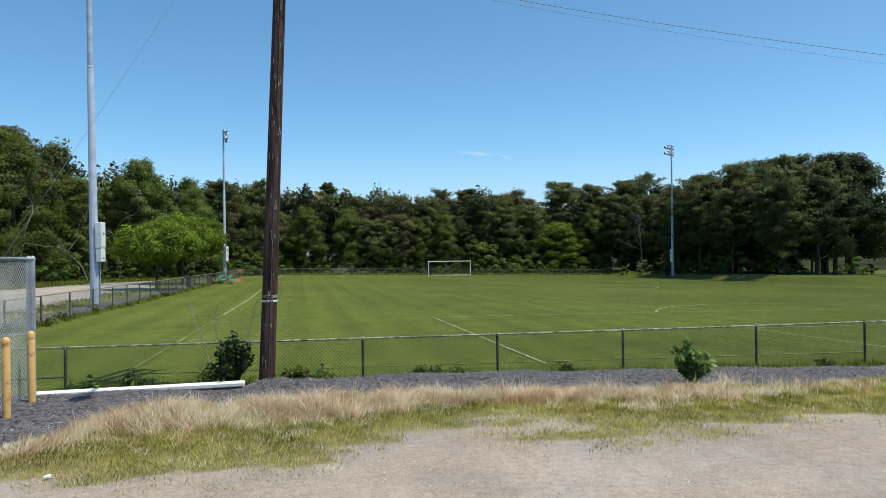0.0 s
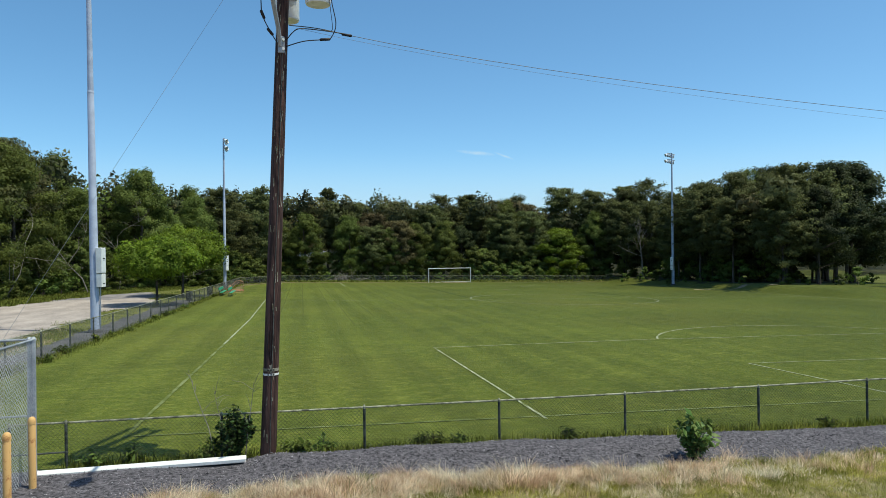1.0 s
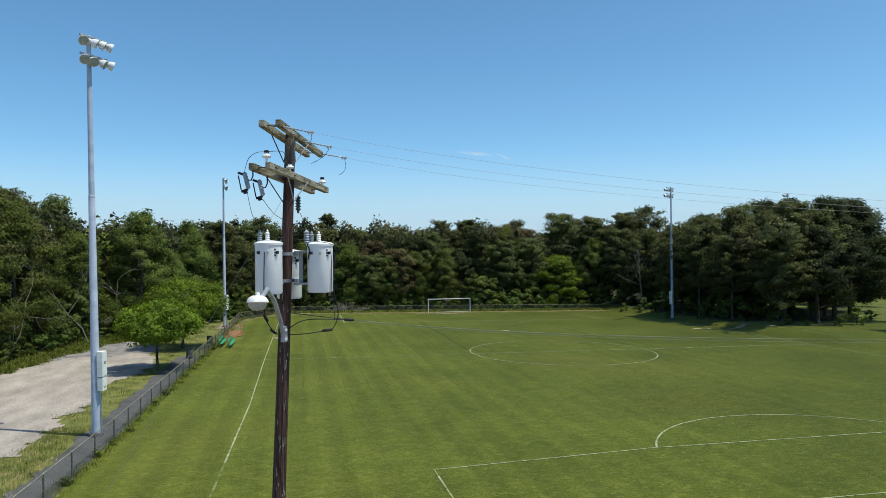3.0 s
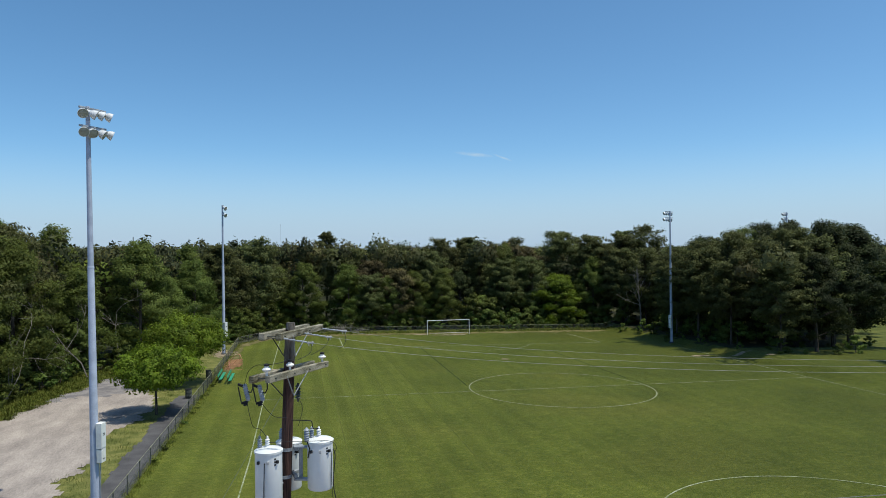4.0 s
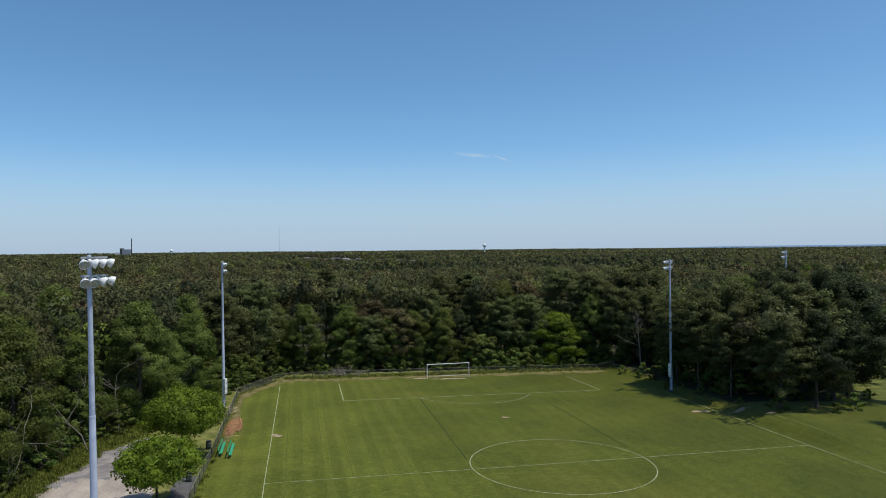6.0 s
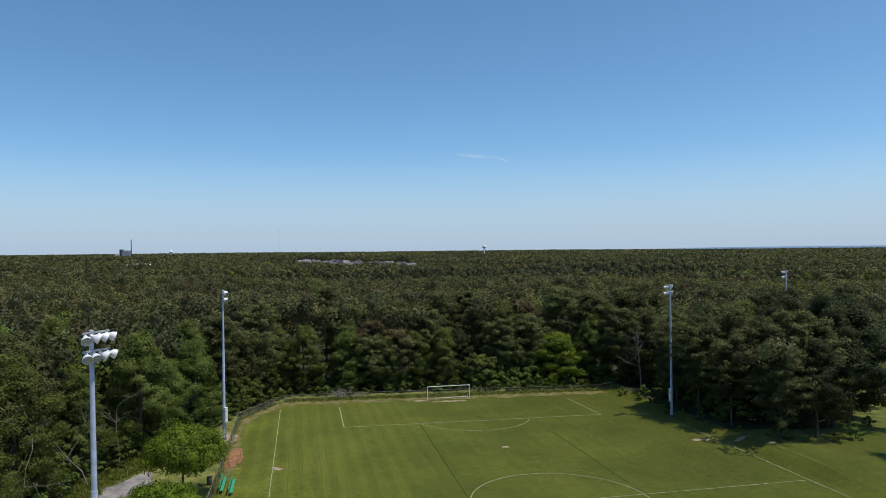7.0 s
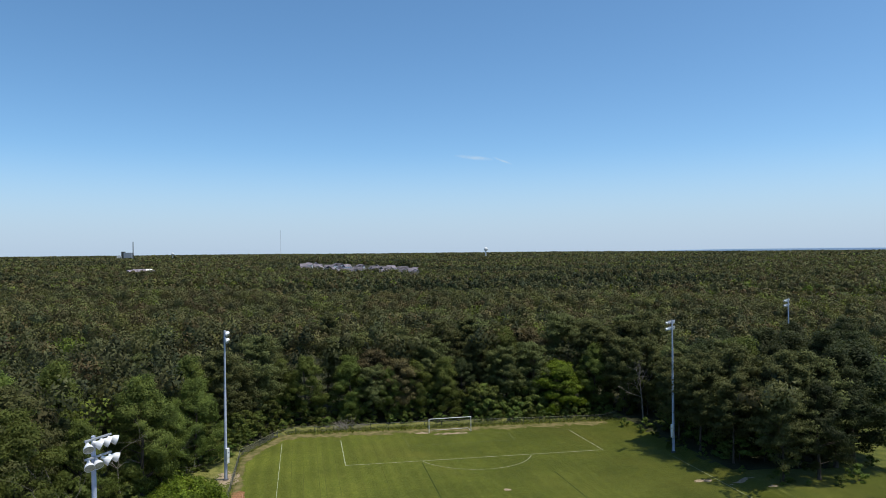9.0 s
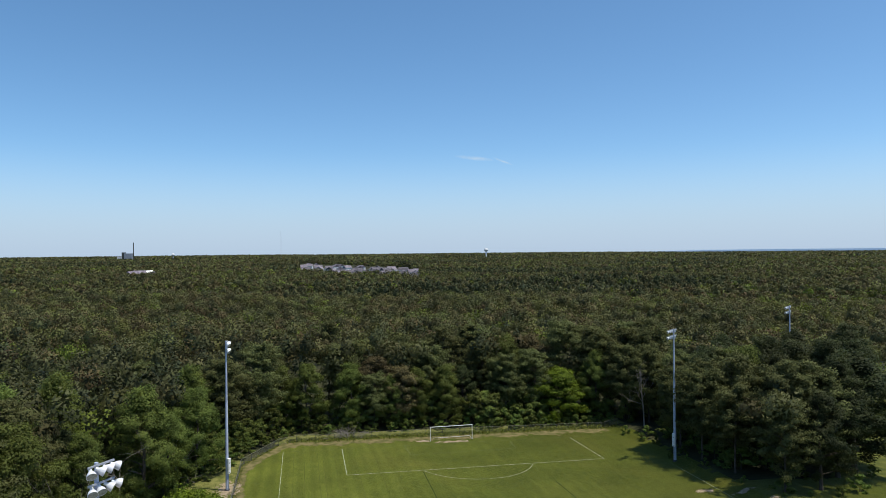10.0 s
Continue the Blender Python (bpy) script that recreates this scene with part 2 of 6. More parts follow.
BENCH_GREEN = material("green_enamel", (0.02, 0.22, 0.12), (0.05, 0.34, 0.20), 4.0, 0.45, 0.05, 30)
ORANGE = material("orange_paint", (0.40, 0.17, 0.10), (0.62, 0.33, 0.23), 6.0, 0.7, 0.1, 40)
STRAW = material("dry_grass", (0.70, 0.56, 0.39), (0.92, 0.84, 0.68), 2.2, 0.85, 0, 8, island=0.2, leaf=0.45, spread=(0.4, 0.6))
PINK_STRAW = material("pink_grass", (0.59, 0.40, 0.27), (0.92, 0.73, 0.55), 2.2, 0.85, 0, 8, island=0.2, leaf=0.45, spread=(0.4, 0.6))
GREEN_BLADE = material("green_grass", (0.15, 0.17, 0.024), (0.40, 0.38, 0.090), 1.6, 0.8, 0, 8, island=0.3, leaf=0.4, spread=(0.38, 0.62))
VERGE_BLADE = material("verge_grass", (0.070, 0.098, 0.016), (0.190, 0.215, 0.046), 1.6, 0.8, 0, 8, island=0.3, leaf=0.35, spread=(0.38, 0.62))
STONE = material("gravel_stone", (0.030, 0.027, 0.033), (0.263, 0.242, 0.260), 4.0, 0.9, 0.2, 40, island=0.6)
PALE_STONE = material("pale_pebble", (0.26, 0.23, 0.20), (0.48, 0.44, 0.39), 4.0, 0.9, 0.2, 40, island=0.4)
HOUSE_WALL = material("house_siding", (0.46, 0.44, 0.43), (0.82, 0.81, 0.79), 0.05, 0.8, 0, 4, vary=0.4)
HOUSE_ROOF = material("roof_shingle", (0.090, 0.080, 0.096), (0.20, 0.180, 0.205), 0.3, 0.9, 0.1, 5, vary=0.5)
BAY = material("bay_water", (0.10, 0.15, 0.23), (0.13, 0.185, 0.27), 0.004, 0.35, 0, 0.05)
PANE = material("window_glass", (0.03, 0.035, 0.04), (0.05, 0.06, 0.07), 1.0, 0.1, 0, 4)


def front_material():
    """The front lot: gravelly sand that gives way to dry soil where the mesh's "soil" attribute says that grass grows."""
    m = material("front_lot_sand", (0.25, 0.199, 0.172), (0.37, 0.296, 0.250), 0.45, 0.95, 0.8, 30, spread=(0.26, 0.72))
    n, ln = m.node_tree.nodes, m.node_tree.links.new
    bsdf = n["Principled BSDF"]
    sand = bsdf.inputs["Base Color"].links[0].from_socket
    pos = n.new("ShaderNodeNewGeometry").outputs["Position"]
    # rough value changes from fist-size to grain-size, and drifts of greyer gravel
    value = None
    for scale, low, high in ((1.1, 0.90, 1.09), (9.0, 0.84, 1.13), (70.0, 0.72, 1.26)):
        lump, to = n.new("ShaderNodeTexNoise"), n.new("ShaderNodeMapRange")
        lump.inputs["Scale"].default_value, lump.inputs["Detail"].default_value, lump.inputs["Roughness"].default_value = scale, 8, 0.72
        ln(pos, lump.inputs["Vector"])
        to.inputs["From Min"].default_value, to.inputs["From Max"].default_value = 0.36, 0.64
        to.inputs["To Min"].default_value, to.inputs["To Max"].default_value = low, high
        ln(lump.outputs[0], to.inputs["Value"])
        if value is None:
            value = to.outputs[0]
        else:
            times = n.new("ShaderNodeMath")
            times.operation = "MULTIPLY"
            ln(value, times.inputs[0])
            ln(to.outputs[0], times.inputs[1])
            value = times.outputs[0]
    drift, reach, grey = n.new("ShaderNodeTexNoise"), n.new("ShaderNodeMapRange"), n.new("ShaderNodeMix")
    drift.inputs["Scale"].default_value, drift.inputs["Detail"].default_value, drift.inputs["Roughness"].default_value = 0.32, 7, 0.65
    ln(pos, drift.inputs["Vector"])
    reach.inputs["From Min"].default_value, reach.inputs["From Max"].default_value = 0.46, 0.60
    ln(drift.outputs[0], reach.inputs["Value"])
    grey.data_type = "RGBA"
    ln(reach.outputs[0], grey.inputs["Factor"])
    ln(sand, grey.inputs["A"])
    grey.inputs["B"].default_value = (0.305, 0.262, 0.243, 1)
    speck = n.new("ShaderNodeHueSaturation")
    ln(grey.outputs["Result"], speck.inputs["Color"])
    ln(value, speck.inputs["Value"])
    mask = n.new("ShaderNodeAttribute")
    mask.attribute_name = "soil"
    rag = n.new("ShaderNodeTexNoise")
    rag.inputs["Scale"].default_value, rag.inputs["Detail"].default_value, rag.inputs["Roughness"].default_value = 2.2, 7, 0.7
    ln(pos, rag.inputs["Vector"])
    both = n.new("ShaderNodeMath")
    ln(mask.outputs["Fac"], both.inputs[0])
    ln(rag.outputs[0], both.inputs[1])
    cut = n.new("ShaderNodeMapRange")
    cut.inputs["From Min"].default_value, cut.inputs["From Max"].default_value = 0.92, 1.10
    ln(both.outputs[0], cut.inputs["Value"])
    soil, tone = n.new("ShaderNodeMix"), n.new("ShaderNodeTexNoise")
    soil.data_type = "RGBA"
    tone.inputs["Scale"].default_value, tone.inputs["Detail"].default_value = 5, 6
    ln(pos, tone.inputs["Vector"])
    ln(tone.outputs[0], soil.inputs["Factor"])
    soil.inputs["A"].default_value, soil.inputs["B"].default_value = (0.115, 0.115, 0.035, 1), (0.30, 0.25, 0.145, 1)
    out = n.new("ShaderNodeMix")
    out.data_type = "RGBA"
    ln(cut.outputs[0], out.inputs["Factor"])
    ln(speck.outputs[0], out.inputs["A"])
    ln(soil.outputs["Result"], out.inputs["B"])
    ln(out.outputs["Result"], bsdf.inputs["Base Color"])
    return m


FRONT_SAND = front_material()

# ---- building helpers ----
SLOPE_X, SLOPE_Y = -0.0193, -0.0118   # the whole ground leans gently away and to the east


def smooth(a, b, v):
    u = np.clip((v - a) / (b - a), 0, 1)
    return u * u * (3 - 2 * u)


def ground_z(x, y):
    """Height of the ground: the leaning field, and the raised lot in front of it with a low bank along the fence."""
    x, y = np.asarray(x, float), np.asarray(y, float)
    z = SLOPE_X * np.clip(x, -70, 130) + SLOPE_Y * (np.clip(y, -20, 150) - 13.5)
    lot = 0.20 * (1 - smooth(11.6, 14.0, y)) * smooth(-11, -4.6, x)
    bank = 0.20 * np.exp(-((y - 12.55) / 0.62) ** 2) * smooth(-9, -4, x) * (1 - 0.5 * smooth(4, 11, x)) * (0.25 + 0.75 * smooth(-1.1, -0.5, x))
    lumps = 0.035 * np.sin(x * 1.9 + 0.7) * np.sin(x * 0.83 + y * 1.3) * np.exp(-((y - 12.3) / 1.2) ** 2)
    rise = 0.88 * smooth(55.8, 59.8, x) * smooth(58, 70, y)     # the grove stands on a low terrace beside the pitch
    return z + lot + bank + lumps + rise


def gz(x, y):
    return float(ground_z(x, y))


def finish(ob, mat, parent=None, smooth_shade=False):
    if mat:
        ob.data.materials.append(mat)
    if smooth_shade:
        ob.data.shade_smooth()
        ob.data.set_sharp_from_angle(angle=radians(38))
    if parent:
        ob.parent = parent
    return ob


def part(name, bm, mat, parent=None, label="", soft=False):
    """Links a bmesh as one mesh object under a thing or a part."""
    me = bpy.data.meshes.new(name)
    bm.to_mesh(me)
    bm.free()
    ob = finish(new(name, me), mat, parent, soft)
    if label:
        ob["label"] = label
    return ob


def raw(name, verts, faces, mat, parent=None):
    me = bpy.data.meshes.new(name)
    me.from_pydata(verts, [], faces)
    me.update()
    return finish(new(name, me), mat, parent)


def quads_mesh(name, corners, mat, per=4, normals=None):
    """One mesh from an array of separate faces: corners is (faces, per, 3); normals, one for each face, soften its shading."""
    k = len(corners)
    me = bpy.data.meshes.new(name)
    me.vertices.add(k * per)
    me.vertices.foreach_set("co", np.ascontiguousarray(corners, dtype=np.float32).ravel())
    me.loops.add(k * per)
    me.loops.foreach_set("vertex_index", np.arange(k * per, dtype=np.int32))
    me.polygons.add(k)
    me.polygons.foreach_set("loop_start", np.arange(0, k * per, per, dtype=np.int32))
    me.update(calc_edges=True)
    me.materials.append(mat)
    if normals is not None:
        me.shade_smooth()
        n = np.repeat(normals / np.linalg.norm(normals, axis=1, keepdims=True), per, axis=0)
        me.normals_split_custom_set_from_vertices(n.astype(np.float32))
    return me


def empty(name, x, y, z, label, category, group="", rz=0.0):
    ob = new(name)
    ob.matrix_basis = pose(x, y, z, 0, 0, rz)
    return tagged(ob, label, category, group)


def tube(bm, points, radii, sides=8, caps=True):
    """A round bar through the points; one radius, or one for each point."""
    pts = [Vector(p) for p in points]
    radii = [radii] * len(pts) if isinstance(radii, (int, float)) else radii
    rings = []
    for i, p in enumerate(pts):
        d = (pts[min(i + 1, len(pts) - 1)] - pts[max(i - 1, 0)]).normalized()
        u = d.orthogonal().normalized() if abs(d.z) < 0.9 else Vector((1, 0, 0)).cross(d).normalized()
        if abs(d.z) < 0.9:
            u = d.cross(Vector((0, 0, 1))).normalized()
        v = d.cross(u)
        rings.append([bm.verts.new(p + radii[i] * (math.cos(a) * u + math.sin(a) * v)) for a in (2 * math.pi * k / sides for k in range(sides))])
    for a, b in zip(rings, rings[1:]):
        for k in range(sides):
            bm.faces.new((a[k], a[(k + 1) % sides], b[(k + 1) % sides], b[k]))
    if caps:
        bm.faces.new(rings[0][::-1])
        bm.faces.new(rings[-1])
    return bm


def lathe(bm, profile, sides=20, axis=None):
    """A turned shape: profile is a list of (radius, height); axis is a matrix."""
    axis = axis or Matrix()
    rings = [[bm.verts.new(axis @ Vector((r * math.cos(2 * math.pi * k / sides), r * math.sin(2 * math.pi * k / sides), h))) for k in range(sides)] for r, h in profile]
    for a, b in zip(rings, rings[1:]):
        for k in range(sides):
            bm.faces.new((a[k], a[(k + 1) % sides], b[(k + 1) % sides], b[k]))
    bm.faces.new(rings[0][::-1])
    bm.faces.new(rings[-1])
    return bm


def block(bm, size, at=Matrix(), bevel=0.0):
    """A box with softened edges, centred on the pose at."""
    made = bmesh.ops.create_cube(bm, size=1.0, matrix=at @ Matrix.Diagonal((*size, 1)))
    if bevel:
        edges = list({e for v in made["verts"] for e in v.link_edges})
        bmesh.ops.bevel(bm, geom=edges, offset=bevel, segments=1, affect="EDGES")
    return bm


def bar(name, points, radii, mat, parent=None, label="", sides=8):
    return part(name, tube(bmesh.new(), points, radii, sides), mat, parent, label, True)


def box(name, size, at, mat, parent=None, label="", bevel=0.0):
    return part(name, block(bmesh.new(), size, at, bevel), mat, parent, label)


def sheet(name, xs, ys, lift, mat, keep=None, label="", category=""):
    """A piece of ground draped over the land; keep(x, y) cuts its outline."""
    X, Y = np.meshgrid(xs, ys)
    Z = ground_z(X, Y) + lift
    verts = np.stack([X, Y, Z], -1).reshape(-1, 3)
    w = len(xs)
    i, j = np.meshgrid(np.arange(w - 1), np.arange(len(ys) - 1))
    a = (j * w + i).ravel()
    faces = np.stack([a, a + 1, a + w + 1, a + w], 1)
    if keep is not None:
        mid = verts[faces].mean(1)
        faces = faces[keep(mid[:, 0], mid[:, 1])]
        used, inv = np.unique(faces, return_inverse=True)
        verts, faces = verts[used], inv.reshape(-1, 4)
    ob = raw(name, verts.tolist(), faces.tolist(), mat)
    ob.data.shade_smooth()
    return tagged(ob, label, category, kind="structure")


def wobble(x, y, s=1.0):
    """An uneven edge for patches of ground, in metres about zero."""
    return s * (0.5 * np.sin(x * 0.9 + 1.3 * np.sin(y * 0.7)) + 0.3 * np.sin(y * 2.1 + x * 1.7) + 0.2 * np.sin(x * 4.3 - y * 3.1))

# ---- the ground ----
def steps(*spans):
    return np.unique(np.round(np.concatenate([np.arange(a, b + 1e-6, s) for a, b, s in spans]), 3))


FAR = np.array([-4950, -3000, -1500, -800, -400, -200, -120.0])
sheet("ground", np.concatenate([FAR, steps((-70, 130, 4), (-14, 22, 0.5), (54, 64, 0.5)), [200, 400, 800, 1500, 3000, 4950]]),
      np.concatenate([FAR, steps((-60, 160, 4), (4, 15, 0.25)), [240, 400, 800, 1500, 3000, 4950]]), 0.0, FOREST_FLOOR,
      label="leaf-littered dark woodland soil reaching to the horizon", category="ground")
sheet("ground_verge", steps((-26, -8.4, 0.6)), steps((13.2, 124, 0.6)), 0.02, ROUGH_GRASS,
      lambda x, y: (x > -21.5 + 3 * smooth(50, 30, y) + wobble(x, y, 0.8)), "uneven rough grass verge beside the fence", "grass verge")
sheet("ground_field", steps((-9.0, 105, 0.8)), steps((13.3, 122.5, 0.8)), 0.03, TURF,
      lambda x, y: (x < 58.5 + 50 * smooth(86, 78, y) + wobble(x, y, 0.9)) & ((y < 119.6) | (x > -3)) & (x - y * 0.5 > -62.8),
      "mown green turf of the soccer field with faint stripes", "soccer field")
sheet("ground_far_verge", steps((-4, 60, 0.7)), steps((119.2, 125, 0.5)), 0.045, ROUGH_GRASS,
      lambda x, y: y > 119.6 + wobble(x, y, 0.3), "unmown weedy strip behind the far fence", "grass verge")

sheet("ground_clearing", steps((56, 140, 0.9)), steps((60, 150, 0.9)), 0.022, MEADOW,
      lambda x, y: (x > 57.5 + wobble(x, y, 1.0)) & (y < np.where(x < 69, 77.0, 80 + 0.95 * (x - 69)) + wobble(y, x, 1.2)), "sunny rough grass clearing beside the grove", "grass verge")
sheet("ground_field_beyond", steps((84, 152, 1.6)), steps((92, 176, 1.6)), 0.026, MEADOW,
      lambda x, y: (y > 82 + 0.95 * (x - 69) + wobble(x, y, 1.0)) & (y < 122 + 0.95 * (x - 69)), "sunny mown grass of a second field behind the grove", "grass field")
sheet("ground_dry_strip", steps((-8.5, 0.5, 0.25)), steps((78, 120.2, 0.35)), 0.04, DRY_TURF,
      lambda x, y: (x < np.interp(y, [78, 84, 92, 104, 110, 117, 120], [-8.3, -7.2, -7.4, -7.7, -5.5, -2.0, -0.6]) + wobble(x * 1.5, y * 1.5, 0.35)) & (x > np.interp(y, [107.5, 118.4, 120.3], [-8.5, -3.3, -0.4])),
      "parched brown strip of turf along the fence", "dry grass")


sheet("ground_dry_headland", steps((-3, 56, 0.4)), steps((114.6, 120.4, 0.3)), 0.042, DRY_TURF,
      lambda x, y: (y > 117.1 + wobble(x * 0.9, y, 0.9) + wobble(x * 4, y * 4, 0.5)) & (y < 119.9), "thin dry turf along the far fence", "dry grass")


def in_lot(x, y):
    e = wobble(x, y, 0.7)
    outer = np.interp(y, [10, 40, 56, 60, 66, 77.5, 80, 83.5], [-70, -60, -26, -22.2, -21.8, -20.0, -19.0, -16.5])
    inner = np.interp(y, [10, 20, 38, 47, 54, 58, 62, 68, 76, 80, 83.5], [-12.6, -12.8, -13.1, -13.0, -13.7, -12.6, -12.2, -13.2, -14.4, -14.9, -16.4])
    return (x > outer + e) & (x < inner + e) & (y < 83.5 + e)


sheet("road_gravel_lot", steps((-70, -26, 1.5), (-26, -10.5, 0.3)), steps((12, 86, 0.35)), 0.05, SAND, in_lot,
      "pale sandy gravel car park behind the fence", "gravel lot")
sheet("road_old_tarmac", steps((-22, -12, 0.3)), steps((60, 84, 0.3)), 0.056, OLD_ROAD,
      lambda x, y: in_lot(x, y) & (y > 69.5 + 0.5 * (x + 17) + wobble(x * 1.3, y * 1.3, 1.6)), "patched grey tarmac where the gravel lot narrows", "road")
sheet("pavement_path", steps((-11.4, -8.8, 0.15)), steps((14, 70, 0.35)), 0.045, ASPHALT,
      lambda x, y: (x > -10.9 + wobble(x, y, 0.25)) & (x < -9.15 + wobble(y, x, 0.1)) & (y < 68), "narrow strip of worn grey asphalt along the fence", "path")


def grass_low(x):
    return np.interp(x, [-4, -3, -0.7, 0.4, 0.9, 1.5, 2.3, 3.5, 4.0, 5.0, 8.5, 14], [7.4, 7.5, 7.45, 7.9, 8.3, 8.8, 9.4, 9.2, 8.3, 8.2, 8.7, 9.0])


def grass_high(x):
    return np.interp(x, [-3.9, -3.5, -3.0, -2.5, -2.0, 0.7, 3.5, 7, 11, 16], [8.1, 8.6, 9.3, 10.4, 10.9, 11.1, 10.9, 10.8, 11.0, 11.5])


def grassiness(x, y):
    """0 on bare sand to 1 in full grass."""
    low = (y - grass_low(x) - wobble(x * 1.4, y * 2.2, 0.35)) / 1.3
    blot = 0.28 * np.sin(x * 2.3 + 1.7 * np.sin(y * 2.9)) * np.sin(y * 3.7 + 1.3 * np.sin(x * 1.1))
    isle = np.exp(-((x - 3.6) / 1.3) ** 2 - ((y - 8.35) / 0.22) ** 2) + np.exp(-((x - 1.9) / 0.7) ** 2 - ((y - 9.15) / 0.18) ** 2)
    sparse = 0.75 * np.exp(-((x - 4.4) / 1.5) ** 2 - ((y - 8.0) / 0.55) ** 2) * (0.55 + 1.6 * blot)
    return np.clip(np.maximum(np.maximum(low + 0.30 + blot, isle), sparse), 0, 1) * (y < grass_high(x) + wobble(x * 2, y * 2, 0.30) + wobble(x * 6, y * 6, 0.10))


lot = sheet("ground_front_lot", steps((-61, -16, 3), (-16, 60, 1), (-6, 16, 0.15)), steps((-40, 4, 2), (4, 13.5, 0.15)), 0.015, FRONT_SAND,
            label="pale sandy gravel lot fading into a dry grassy verge", category="gravel lot")
co = np.empty(len(lot.data.vertices) * 3)
lot.data.vertices.foreach_get("co", co)
co = co.reshape(-1, 3)
lot.data.attributes.new("soil", "FLOAT", "POINT").data.foreach_set("value", grassiness(co[:, 0], co[:, 1]).astype(np.float32))
sheet("ground_bank", steps((-9, 24, 0.2)), steps((8.2, 13.6, 0.12)), 0.04, MILLINGS,
      lambda x, y: (y < 13.25 + wobble(x * 2, y, 0.1)) & ((y > grass_high(x) - 0.1 + wobble(x * 5, y * 5, 0.12)) | (x < -3.4)) & (x > -6.2),
      "low bank of dark grey asphalt millings", "gravel bank")
for x, y, a, b in ((-2.3, 81.7, 0.62, 0.75), (26.4, 85.6, 0.55, 0.4), (20.8, 116.6, 1.2, 0.7), (25.7, 115.4, 3.0, 0.6), (-9.6, 97, 1.6, 3.2), (53.6, 84.0, 1.5, 0.6), (57.9, 81.7, 1.5, 0.5), (59.6, 77.9, 0.7, 0.4)):
    sheet("ground_bare_patch", np.linspace(x - a * 1.3, x + a * 1.3, 22), np.linspace(y - b * 1.3, y + b * 1.3, 22), 0.06, DRY_SOIL,
          lambda u, v, x=x, y=y, a=a, b=b: ((u - x) / a) ** 2 + ((v - y) / b) ** 2 < 0.8 + wobble(u * 4, v * 4, 0.8), "worn bare sandy patch in the turf", "bare ground")

sheet("ground_clay_patch", np.linspace(-8.5, -5.6, 24), np.linspace(80.5, 94, 60), 0.062, CLAY,
      lambda u, v: ((u + 7.7) / 1.2) ** 2 + ((v - 87.3) / 5.2) ** 2 < 0.8 + wobble(u * 3, v * 2, 0.4), "worn red-brown clay patch beside the fence", "bare ground")

# ---- painted lines ----
CX, CY = 25.9, 65.1
LEFT, RIGHT, NEAR, FAR_GOAL = -3.1, 55.6, 15.6, 114.2


def line(points, width=0.11, mat=None, lift=0.045):
    """A painted line along the points, draped on the turf."""
    dense = []
    for a, b in zip(points, points[1:]):
        k = max(1, int(math.dist(a, b) / 1.2))
        dense += [(a[0] + (b[0] - a[0]) * i / k, a[1] + (b[1] - a[1]) * i / k) for i in range(k)]
    dense.append(points[-1])
    verts, faces = [], []
    for i, p in enumerate(dense):
        a, b = dense[max(i - 1, 0)], dense[min(i + 1, len(dense) - 1)]
        d = math.hypot(b[0] - a[0], b[1] - a[1])
        nx, ny = -(b[1] - a[1]) / d, (b[0] - a[0]) / d
        w = width * (0.5 + 0.08 * math.sin(i * 2.7))
        for s in (-w, w):
            verts.append((p[0] + nx * s, p[1] + ny * s, gz(p[0] + nx * s, p[1] + ny * s) + lift))
        if i:
            faces.append((2 * i - 2, 2 * i, 2 * i + 1, 2 * i - 1))
    ob = raw("trim_field_line", verts, faces, mat or LINE_PAINT)
    return tagged(ob, "faded white painted line on the turf", "field line", "field lines", "structure")


def arc(cx, cy, r, a0, a1, k=48):
    return [(cx + r * math.cos(radians(a0 + (a1 - a0) * i / k)), cy + r * math.sin(radians(a0 + (a1 - a0) * i / k))) for i in range(k + 1)]


line([(-3.63, NEAR), (-3.42, 24.5), (-3.26, 32)], 0.10, FAINT_PAINT)
line([(-3.26, 32), (-3.0, 45), (LEFT + 0.1, 65), (-2.6, FAR_GOAL)], 0.085)
line([(55.4, 50), (55.5, 66), (56.3, FAR_GOAL)], 0.10)
line([(-3.5, NEAR + 0.1), (55, NEAR + 1.2)], 0.09, FAINT_PAINT)
line([(-3.0, 64.5), (CX, CY + 0.1), (55.4, 66.2)], 0.09)
line(arc(CX, CY, 9.2, 0, 360, 90), 0.11)
line([(5.75, NEAR), (5.7, 29.2), (16.9, 30.6), (46, 31.6), (46, NEAR + 1)], 0.08)
line(arc(25.6, 26.7, 9.4, 155, 25), 0.10)
line([(16.7, NEAR), (16.3, 22.7), (34.5, 23.2), (34.5, NEAR)], 0.08)
line([(6.8, FAR_GOAL), (6.6, 100.2), (46.9, 101.0), (46.6, FAR_GOAL)], 0.14)
line(arc(26.3, 103.9, 9.2, 204, 337), 0.12)
line([(17.2, FAR_GOAL), (17.3, 108.8), (35.1, 109.4), (35.5, FAR_GOAL)], 0.10, FAINT_PAINT)
line([(-2.85, FAR_GOAL), (56.3, FAR_GOAL + 0.5)], 0.08, FAINT_PAINT)

